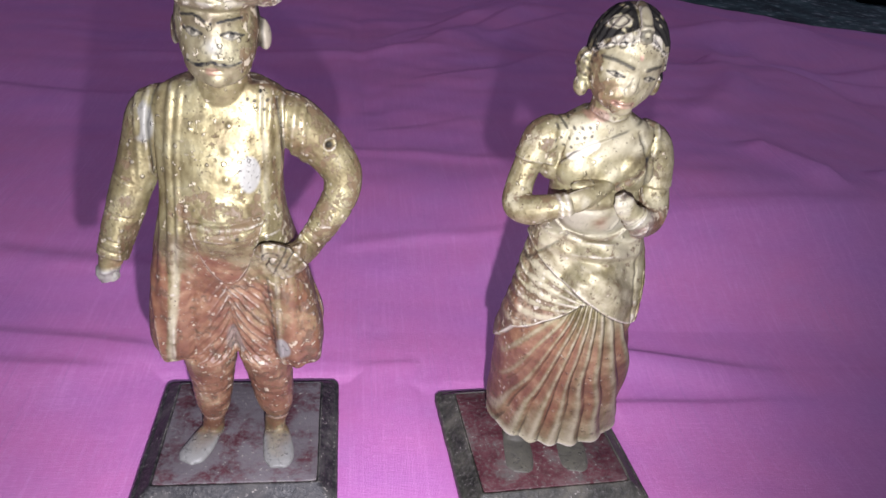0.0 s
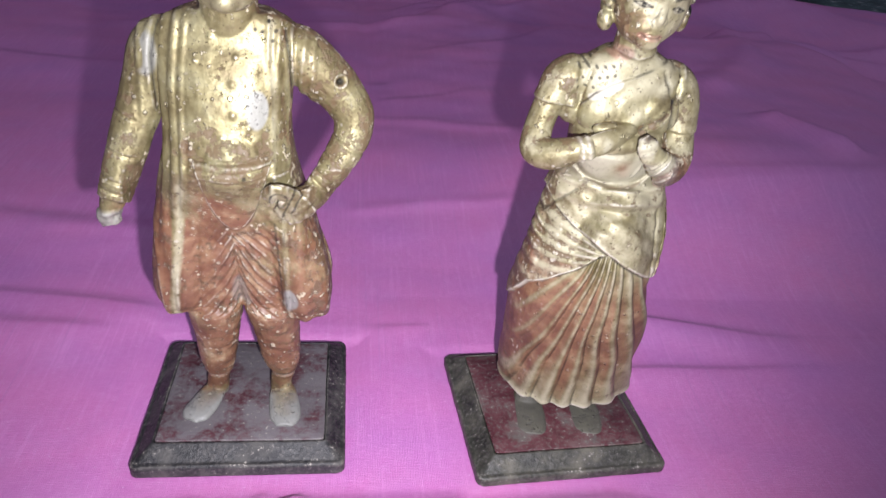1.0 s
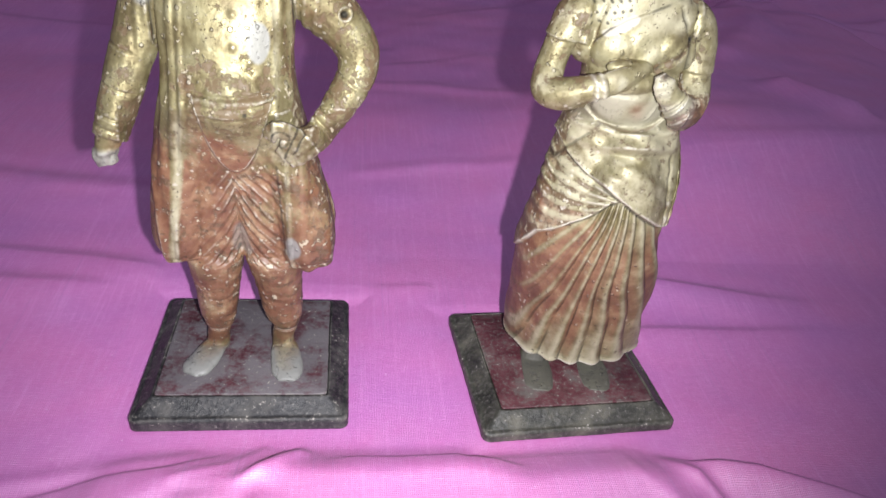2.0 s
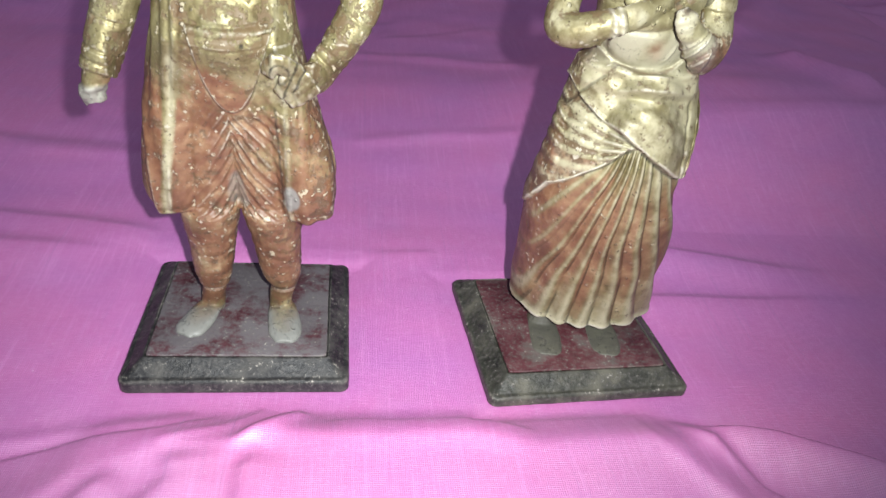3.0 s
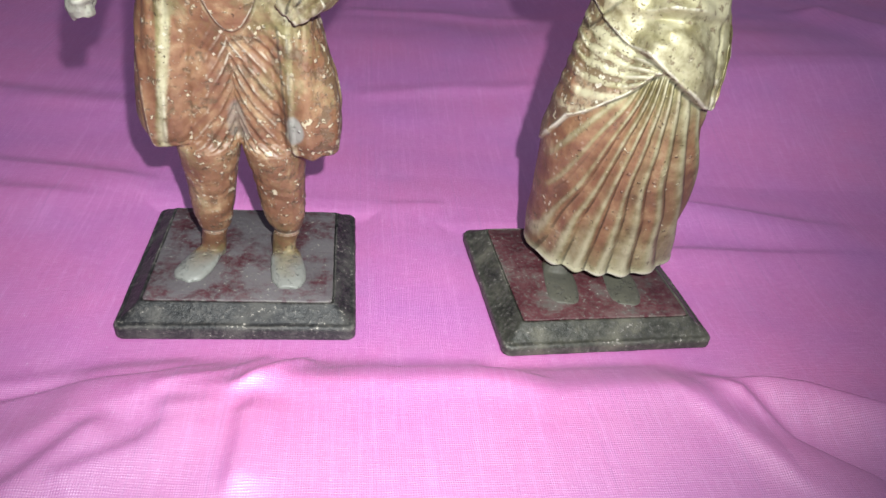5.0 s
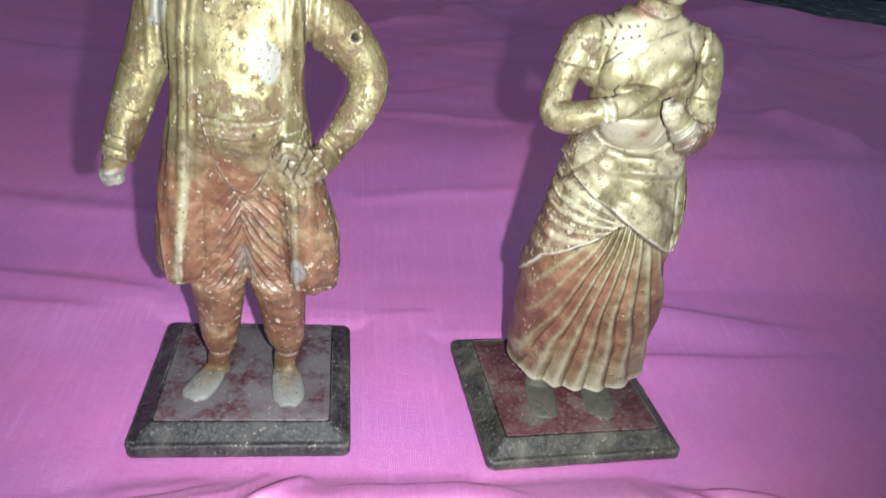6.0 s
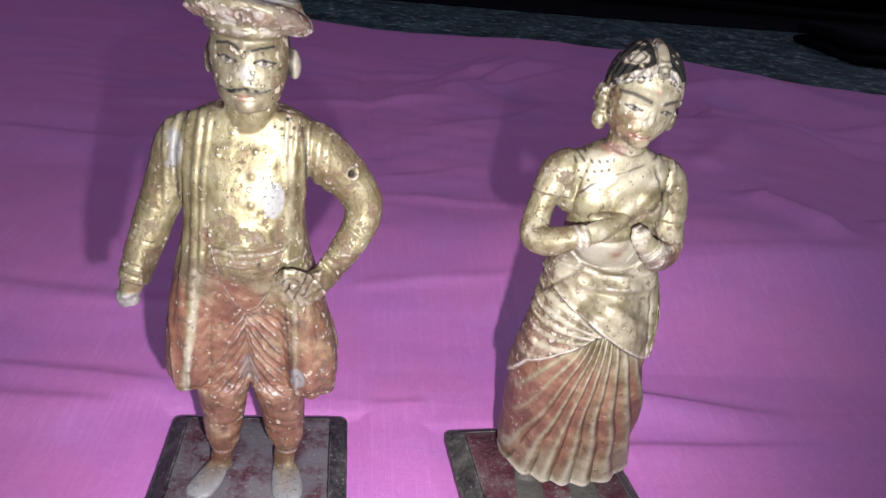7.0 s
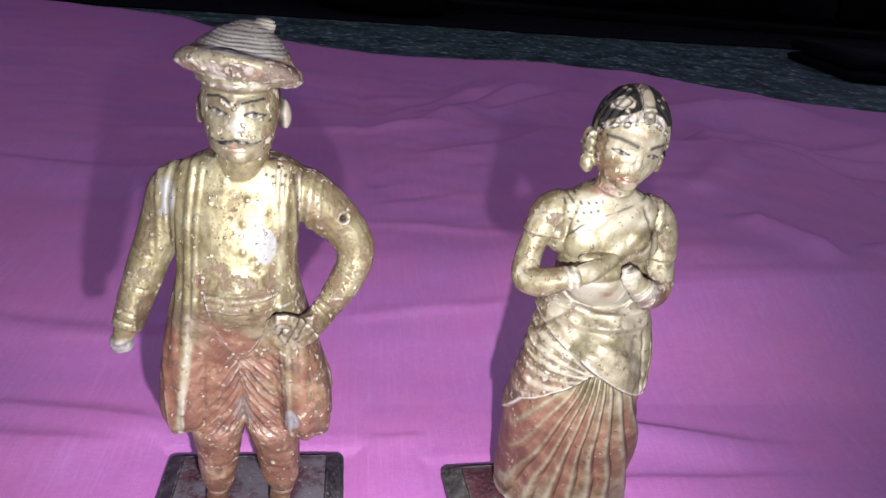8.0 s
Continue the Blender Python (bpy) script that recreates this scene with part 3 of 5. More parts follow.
    limb(bm, [(-3.30, 1.0, 11.6, 0.40), (-3.44, 0.95, 11.1, 0.37), (-3.54, 0.92, 10.65, 0.30), (-3.50, 0.92, 10.50, 0.27)])
    egg(bm, (-3.72, 0.9, 10.75), (0.14, 0.2, 0.28))
    limb(bm, [(1.5, 2.1, 16.2, 0.7), (2.3, 2.1, 15.92, 0.84), (3.1, 2.15, 15.25, 0.80), (3.72, 2.15, 14.55, 0.72), (4.0, 2.1, 13.95, 0.66), (3.88, 1.9, 13.25, 0.60), (3.45, 1.55, 12.55, 0.54), (2.98, 1.15, 11.95, 0.46), (2.65, 0.8, 11.65, 0.40)])
    limb(bm, [(2.75, 0.85, 11.75, 0.42), (2.38, 0.45, 11.72, 0.44), (2.05, 0.25, 11.80, 0.36), (1.80, 0.20, 11.90, 0.26)])
    limb(bm, [(2.3, 0.3, 12.0, 0.22), (1.85, -0.02, 12.3, 0.24), (1.55, -0.02, 12.25, 0.23), (1.48, 0.02, 12.0, 0.20)])
    for k in range(4):
        limb(bm, [(1.66 + 0.15 * k, 0.10, 11.50 - 0.11 * k, 0.09), (2.0 + 0.15 * k, 0.0, 11.84 - 0.14 * k, 0.115), (2.40 + 0.14 * k, 0.2, 12.12 - 0.16 * k, 0.11)])
    # neck, head, ears, turban
    limb(bm, [(0.3, 2.3, 15.8, 0.8), (0.33, 1.95, 16.6, 0.92), (0.38, 1.65, 17.2, 0.84), (0.42, 1.5, 17.8, 0.80)])
    egg(bm, (0.43, 1.25, 18.95), (1.17, 1.38, 1.55))
    egg(bm, (0.48, 0.85, 18.6), (1.06, 1.10, 1.22))
    egg(bm, (0.49, 0.66, 18.1), (0.93, 0.90, 0.76))
    egg(bm, (0.52, 0.15, 17.72), (0.40, 0.36, 0.30))
    limb(bm, [(0.48, 0.12, 19.15, 0.08), (0.475, 0.01, 18.9, 0.11), (0.46, -0.09, 18.66, 0.16), (0.46, -0.02, 18.50, 0.14)])
    for nx in (0.29, 0.63):
        egg(bm, (nx, 0.02, 18.56), (0.13, 0.13, 0.10))
    egg(bm, (0.46, -0.10, 17.96), (0.26, 0.15, 0.10))
    egg(bm, (-0.74, 1.35, 18.72), (0.15, 0.28, 0.48), (0, 6, 0))
    egg(bm, (1.66, 1.35, 18.70), (0.22, 0.30, 0.46), (0, -8, 0))
    egg(bm, (0.47, 0.95, 19.8), (1.22, 1.32, 0.45))
    tilt = (-4, 7, 0)
    hat = []
    for r, h in ((0.9, -0.30), (1.12, -0.30), (1.32, -0.25), (1.52, -0.20), (1.68, -0.15), (1.76, -0.06), (1.78, 0.06), (1.74, 0.17), (1.58, 0.32), (1.30, 0.46), (0.9, 0.55)):
        loop = []
        for k in range(72):
            a = 2 * math.pi * k / 72
            lift = 0.36 * max(0.0, -math.sin(a)) ** 1.5 * np.clip((r - 1.0) / 0.7, 0, 1) + 0.02 * math.sin(7 * a) * (r > 1.5)
            loop.append(pose(0.47, 0.85, 20.0, *tilt) @ Vector((r * math.cos(a), 0.97 * r * math.sin(a), h + lift)))
        hat.append(loop)
    rings(bm, hat)
    for r, z, h in ((1.50, 0.22, 0.62), (1.36, 0.42, 0.66), (1.12, 0.64, 0.62), (0.78, 0.86, 0.52)):
        egg(bm, pose(0.47, 0.85, 20.0, *tilt) @ Vector((0.16 * z, 0.25 * z, z)), (r, r, h), tilt)
    egg(bm, (1.05, 1.2, 21.15), (0.36, 0.34, 0.26), (0, -20, 0))
    egg(bm, (1.25, 1.15, 21.22), (0.20, 0.20, 0.20))
    me = fused(bm, 0.036, 6)

    x, y, z = points(me).T
    front = step(-normals(me)[:, 1], -0.05, 0.35)
    body = step(np.abs(x - 0.25), 3.2, 2.9) * step(z, 6.3, 6.6) * step(z, 17.2, 16.9) * front
    xl = curve(z, [(6.4, -1.80), (7.7, -1.66), (10.65, -1.20), (12.4, -0.98), (15, -0.95), (17.2, -0.75)])
    xr = curve(z, [(6.4, 1.95), (9, 1.85), (11.3, 1.80), (12, 1.55), (15, 1.52), (17.2, 1.45)])
    hang = step(x, xl + 0.13, xl - 0.13) + step(x, xr - 0.13, xr + 0.13)
    torso = body * step(x, -2.35, -2.1) * (1 - step(x, 2.6, 3.0) * step(z, 11.4, 12.0))
    d = (0.07 + 0.05 * step(z, 11.5, 10.0)) * hang * torso
    for off in (0.14, 0.42, 0.75):
        d -= torso * 0.05 * (bell(x - (xl - off), 0.075) + bell(x - (xr + off), 0.075)) * step(z, 6.4, 7.2) * (0.7 + 0.5 * lump(points(me), 0.9, 71)) * np.where(off > 0.2, step(z, 9.0, 11.0), 1.0)
    d += torso * 0.05 * np.sin(9.5 * (x + 0.05 * z)) * hang * step(z, 11.5, 9.5)
    d += torso * hang * 0.022 * np.sin(2 * math.pi * (x - xl + 0.10 * lump(points(me), 1.6, 72)) / 0.36) * step(z, 11.0, 12.2)
    inner = torso * (1 - np.clip(hang, 0, 1))
    # sash round the waist and its rounded lower flap
    flap = 10.78 + 1.9 * (x - 0.43) ** 2
    d += inner * 0.11 * step(z, flap - 0.08, flap + 0.08) * step(z, 13.2, 13.0)
    d -= inner * 0.035 * (bell(z - 12.55 - 0.05 * x * x, 0.05) + bell(z - 12.85 - 0.05 * x * x, 0.05) + bell(z - 13.15 - 0.05 * x * x, 0.05))
    # gathered trousers
    thigh = step(z, flap, flap - 0.5) * inner * step(z, 4.5, 5.5)
    d += thigh * 0.032 * step(np.abs(x - 0.28), 1.8, 1.0) * (0.6 + 0.5 * lump(points(me), 1.1, 8)) * np.sin(2 * math.pi * (z + 1.7 * np.abs(x - 0.28) ** 0.75) / 0.50 + 1.4 * lump(points(me), 1.0, 14))
    d -= thigh * 0.08 * bell(x - 0.28, 0.13) * step(z, 8.4, 7.0)
    shin = step(z, 5.9, 5.2) * step(z, 2.2, 2.7)
    side = np.where(x < 0.1, x + 1.15, 1.3 - x)
    d += shin * 0.009 * np.sin(2 * math.pi * (z - 0.55 * side) / 0.62 + 2.6 * lump(points(me), 0.9, 4))
    d -= 0.06 * bell(z - 2.28, 0.06) * step(z, 1.2, 1.9)
    # sleeve seams, cuffs, armhole seams
    arm = step(-x, 2.35, 2.5) * step(z, 10.9, 11.1)
    slant = z + 0.33 * (x + 3)
    d -= arm * 0.04 * (bell(slant - 14.1, 0.05) + bell(slant - 12.9, 0.04) + bell(slant - 12.0, 0.05) + bell(slant - 11.65, 0.05) + bell(slant - 11.35, 0.05))
    fore = step(x, 2.5, 2.7) * step(z, 14.4, 14.0)
    slant = 0.506 * x + 0.862 * z
    d -= fore * 0.035 * (bell(slant - 12.0, 0.05) + bell(slant - 12.25, 0.05) + bell(slant - 12.75, 0.06) + bell(slant - 13.35, 0.06))
    d -= front * 0.09 * bell(along(x, z, [(-1.62, 16.9), (-1.8, 15.8), (-1.85, 14.2)]), 0.06)
    d -= front * 0.09 * bell(along(x, z, [(1.98, 16.8), (2.08, 15.9), (2.1, 14.7)]), 0.06)
    ring = np.hypot(x - 3.56, z - 15.33)
    d += front * (0.04 * bell(ring - 0.17, 0.07) - 0.16 * bell(ring, 0.12))
    d += 0.04 * front * bell(np.hypot(x - 1.12, z - 13.75), 0.14)
    # face: sockets, lids, mouth
    face = front * step(y, 0.75, 0.45) * step(z, 17.3, 17.5)
    for ex, ez in ((-0.03, 18.96), (1.01, 18.91)):
        d -= face * 0.07 * bell(np.hypot((x - ex) / 1.5, z - ez), 0.17)
        d += face * 0.05 * bell(np.hypot((x - ex) / 1.6, z - ez), 0.09)
    d += face * 0.05 * (bell(along(x, z, [(-0.3, 19.36), (0.03, 19.38), (0.34, 19.22)]), 0.09) + bell(along(x, z, [(0.63, 19.22), (0.87, 19.28), (1.2, 19.32)]), 0.09))
    tash = [(-0.18, 18.20), (-0.06, 18.15), (0.12, 18.12), (0.36, 18.17), (0.46, 18.24), (0.60, 18.17), (0.85, 18.13), (1.02, 18.15), (1.14, 18.20)]
    d += face * 0.07 * bell(along(x, z, tash), 0.10)
    d -= face * 0.06 * bell(along(x, z, [(0.22, 17.97), (0.46, 17.94), (0.70, 17.97)]), 0.04)
    # turban windings
    q = points(me) - np.array((0.47, 0.85, 19.98))
    wrap = step(q[:, 2] + 0.12 * q[:, 0] + 0.06 * lump(points(me), 0.5, 34), 0.60, 0.72)
    strand = np.sin(2 * math.pi * ((q[:, 2] + 0.12 * q[:, 0] + 0.05 * lump(points(me), 0.8, 31)) / 0.092 + 0.5 * np.sin(1.5 * np.arctan2(q[:, 1], q[:, 0]))))
    d += wrap * (0.008 * strand * (0.6 + 0.9 * lump(points(me), 0.5, 33)) + 0.03 * lump(points(me), 0.4, 73))
    for bx, bz, br in ((0.52, 15.35, 0.10), (0.53, 14.5, 0.10), (0.53, 13.5, 0.09), (1.3, 13.15, 0.15), (-0.09, 16.55, 0.08), (0.62, 16.05, 0.08), (0.95, 14.1, 0.07), (0.2, 13.85, 0.07), (-0.5, 15.9, 0.06)):
        d += 0.045 * front * bell(np.hypot(x - bx, z - bz), br) * step(z, 12.9, 13.0)
    band = step(-normals(me)[:, 2], 0.0, 0.25) * step(z, 19.5, 19.6) * step(z, 20.6, 20.4) * step(np.hypot(q[:, 0], q[:, 1]), 1.05, 1.2)
    d += band * 0.05 * lump(points(me) * (1.6, 1, 1), 0.22, 9) + band * 0.06 * bell(np.hypot(x - 0.6, z - 19.95) - 0.2, 0.07)
    # age: dents, crumbled paint
    co = points(me)
    d += (0.020 * lump(co, 0.55, 1) + 0.009 * lump(co, 0.22, 2) + 0.006 * lump(co, 0.11, 3)) * (0.75 - 0.4 * step(z, 17.3, 17.6))
    stub = step(-x, 2.9, 3.1) * step(z, 11.15, 10.95)
    d += stub * (0.10 * lump(co, 0.3, 5) + 0.05 * lump(co, 0.14, 15))
    push(me, d)

    x, y, z = co.T
    n1, n2 = lump(co, 1.3, 6), lump(co, 0.5, 7)
    red = 0.74 * step(z, 12.9, 9.5) - 0.04 + 0.22 * n1 + 0.16 * n2
    red += inner * 0.25 * step(z, 13.1, 12.5) * step(z, flap - 0.2, flap + 0.1)
    red += 0.45 * step(xl - x, 0.25, 0.42) * step(z, 12.6, 11.5) * torso - 0.45 * torso * bell(x - (xl - 0.14), 0.17) * step(z, 13.0, 12.0) - 0.25 * torso * bell(x - xr, 0.2) * step(z, 13.0, 12.0)
    red = np.where(z > 13.3, 0.12 + 0.24 * n1 + 0.1 * n2, red) + 0.30 * inner * step(z, 14.4, 13.3) * step(x, 1.3, -0.6)
    red += 0.45 * step(z, 19.45, 19.6) * step(z, 20.45, 20.25) * step(np.hypot(x - 0.47, y - 0.85), 1.25, 1.45)
    dust = 0.15 * n2 + 0.15 * step(z, 16.2, 17.0) * step(z, 17.6, 17.2)
    dust += 0.75 * torso * bell(x - (xl - 0.12), 0.17) * step(z, 12.8, 12.0) + 0.45 * torso * bell(x - xr - 0.1, 0.12) + 0.40 * step(y, 0.9, 0.3) * step(z, 12.6, 12.2) * step(z, 10.9, 11.1) * step(x, 1.3, 1.6)
    grey_p = step(z, 1.5, 1.3) * step(y, 3.3, 2.9) * (0.72 + 0.2 * n2) + stub * 0.75 + 0.5 * step(z, 1.35, 1.15)
    grey_p += 0.85 * front * step(np.hypot((x - 2.02) / 0.75, (z - 7.75) / 1.3) + 0.12 * n2, 0.42, 0.30)
    grey_p += 0.85 * front * step(np.hypot((x - 1.18) / 0.55, (z - 14.6) / 1.0), 0.62, 0.5) + 0.6 * face * bell(np.hypot(x - 0.5, z - 18.6), 0.22)
    grey_p += 0.8 * step(np.hypot(x + 2.0, (z - 15.9) * 0.6), 0.45, 0.3) * step(n2, -0.1, 0.1) * front
    grey_p += wrap * (0.48 + 0.35 * strand) + 0.4 * step(z, 6.3, 6.5) * front * step(np.hypot((x - 0.26) / 0.35, (z - 7.5) / 0.9) + 0.25 * n2, 1.0, 0.7)
    black = 0.95 * face * ((0.9 + 0.5 * lump(co, 0.12, 74)) * step(along(x, z, tash), 0.045 + 0.035 * bell(np.abs(x - 0.46) - 0.26, 0.2), 0.02 + 0.03 * bell(np.abs(x - 0.46) - 0.26, 0.2)) + step(along(x, z, [(-0.28, 19.34), (0.03, 19.40), (0.20, 19.34), (0.33, 19.24)]), 0.058, 0.026) + step(along(x, z, [(0.66, 19.23), (0.87, 19.29), (1.20, 19.33)]), 0.052, 0.024) + step(np.hypot(x - 0.48, z - 19.2), 0.05, 0.03))
    for ex, ez in ((-0.03, 18.96), (1.01, 18.91)):
        black += face * (0.85 * step(along(x, z, [(ex - 0.27, ez + 0.04), (ex - 0.05, ez + 0.10), (ex + 0.27, ez - 0.01)]), 0.05, 0.025) + 0.75 * step(np.hypot(x - ex, z - ez), 0.095, 0.06))
        black += 0.6 * face * step(along(x, z, [(ex - 0.27, ez + 0.02), (ex, ez - 0.12), (ex + 0.26, ez - 0.03)]), 0.035, 0.015)
    for nx in (0.33, 0.59):
        side = 1 if nx > 0.46 else -1
        black += 0.6 * face * step(np.hypot(x - nx, z - 18.46), 0.05, 0.02) + 0.45 * face * step(along(x, z, [(0.46 + side * 0.13, 18.85), (0.46 + side * 0.17, 18.68), (0.46 + side * 0.29, 18.57), (0.46 + side * 0.22, 18.46)]), 0.035, 0.012)
    # Dark slits along the finger gaps and round the thumb.
    black += 0.75 * step(y, 0.3, 0.1) * (step(along(x, z, [(2.29, 12.44), (1.90, 11.39)]), 0.045, 0.02) + step(along(x, z, [(2.52, 12.24), (2.17, 11.60)]), 0.045, 0.02) + 0.8 * step(np.abs(np.hypot(x - 1.79, (z - 12.05) / 1.1) - 0.26), 0.035, 0.015)) * step(z, 12.5, 12.4)
    black += 0.12 * step(z, 1.9, 1.6) * step(y, 3.5, 3.2) + 0.06 * wrap + 0.55 * wrap * step(strand, -0.5, -0.85)
    black += 0.9 * front * step(ring, 0.13, 0.09) + 0.8 * step(-normals(me)[:, 1], 0.1, 0.5) * step(np.hypot(x - 0.78, z - 12.72), 0.08, 0.05)
    black += 0.55 * torso * step(n2, -0.2, 0.2) * (0.5 * bell(x - (xl - 0.42), 0.04) * step(z, 9, 11) + 0.7 * bell(x - (xr + 0.05), 0.04)) * step(z, 7.0, 7.6)
    black += 0.85 * front * step(n2, -0.6, -0.1) * (bell(along(x, z, [(-1.62, 16.9), (-1.8, 15.8), (-1.85, 14.2)]), 0.04) + bell(along(x, z, [(1.98, 16.8), (2.08, 15.9), (2.1, 14.7)]), 0.04))
    black += 0.45 * inner * step(n2, -0.3, 0.2) * bell(z - flap + 0.10, 0.06) * step(z, 12.0, 11.6)
    black += 0.6 * torso * step(along(x, z, [(1.60, 10.9), (1.68, 9.2), (1.76, 7.3)]), 0.06, 0.02)
    black += 0.85 * step(z, 18.2, 18.4) * step(z, 19.6, 19.5) * step(y, 0.9, 1.1) * step(np.abs(x - 0.45), 1.3, 1.2)
    for sx, sz in ((1.5, 17.0), (1.35, 16.75), (1.7, 16.75), (1.62, 16.5), (1.15, 16.8)):
        black += 0.8 * front * step(np.hypot(x - sx, z - sz), 0.065, 0.04)
    pink = 0.45 * face * step(np.hypot((x - 0.46) / 1.7, z - 17.95), 0.15, 0.09)
    chip = 0.15 + 0.14 * step(z, 9.5, 7.5) + 0.08 * torso * step(z, 13.0, 11.5) + 0.3 * n1
    red += 0.10 * step(z, 6.3, 5.4) * step(z, 1.4, 1.7)
    clean = face * step(z, 17.5, 17.8) * step(x, 1.5, 1.1) - 0.55 * np.clip(arm + fore + step(x, 2.2, 2.5) * step(z, 13.5, 14.0), 0, 1) - 0.8 * inner * step(z, 14.4, 13.2) * step(z, 11.8, 12.4) + 0.35 * torso * step(z, 13.8, 14.6)
    brim = step(np.hypot(x - 0.47, y - 0.85), 1.2, 1.4) * step(z, 19.5, 19.7) * (1 - wrap)
    cheek = step(z, 17.5, 17.8) * step(z, 19.8, 19.6) * (step(x, 0.98, 1.3) + 0.6 * step(x, 0.0, -0.35)) * step(x, 1.62, 1.55)
    clean -= 0.6 * brim * step(x, -0.3, 1.3) + 0.55 * brim + 1.7 * cheek + 0.5 * band
    chip += 0.5 * cheek + 0.25 * brim + 0.4 * band
    grey_p += 0.15 * face * np.clip(1 - cheek, 0, 1)
    dust += 0.05 * step(z, 13.5, 15.0) * step(z, 17.3, 17.0)
    red += 0.30 * brim + 0.08 * inner * step(z, 13.8, 12.6)
    dust += 0.30 * face * np.clip(1 - cheek, 0, 1) + 0.34 * inner * bell(x - 0.28, 0.42) * step(z, 10.6, 10.2)
    red -= 0.3 * face
    dust += 0.4 * inner * bell(z - flap + 0.20, 0.11) * step(z, 12.4, 12.0)
    red -= 0.35 * inner * step(z, flap, flap + 0.3) * step(z, 11.6, 12.2)
    pale = sum(0.45 * face * step(np.hypot((x - ex) / 2.0, z - ez), 0.12, 0.09) for ex, ez in ((-0.03, 18.96), (1.01, 18.91))) + 0.45 * band * step(np.abs(x - 0.6), 0.9, 0.6) * step(lump(co, 0.28, 41), -0.1, 0.25) + 0.4 * step(x, 1.6, 1.7) * step(z, 18, 18.2) * step(z, 19.3, 19.1) + 0.5 * torso * np.clip(hang, 0, 1) * step(z, 6.3, 6.0) * step(n2, 0.0, 0.3) + 0.75 * bell(z - 2.33, 0.07) * step(n2, -0.5, -0.1)
    # Sides: more bare primer and chips, and edge shading painted in darker.
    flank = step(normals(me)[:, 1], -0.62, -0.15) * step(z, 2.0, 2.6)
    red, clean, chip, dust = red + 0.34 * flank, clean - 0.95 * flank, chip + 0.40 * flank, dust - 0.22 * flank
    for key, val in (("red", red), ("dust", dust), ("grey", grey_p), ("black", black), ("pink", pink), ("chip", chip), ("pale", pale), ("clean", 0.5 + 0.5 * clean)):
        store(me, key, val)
    recede(me, [(3.0, 0), (5.0, 0.25), (6.3, 0.5), (7.0, 0.9), (9.0, 0.85), (10.97, 0.85), (11.4, 0.75), (11.9, 0.45), (12.6, 0.0), (13, 0)], (3.8, -19.3, 20.6), step(points(me)[:, 0], -3.0, -2.6))
    return finish(me, "man_figurine", np.array((0.0, 3.0, 0.99)), "worn gilded wooden man in turban, hand on hip, one forearm broken")


man_figurine()


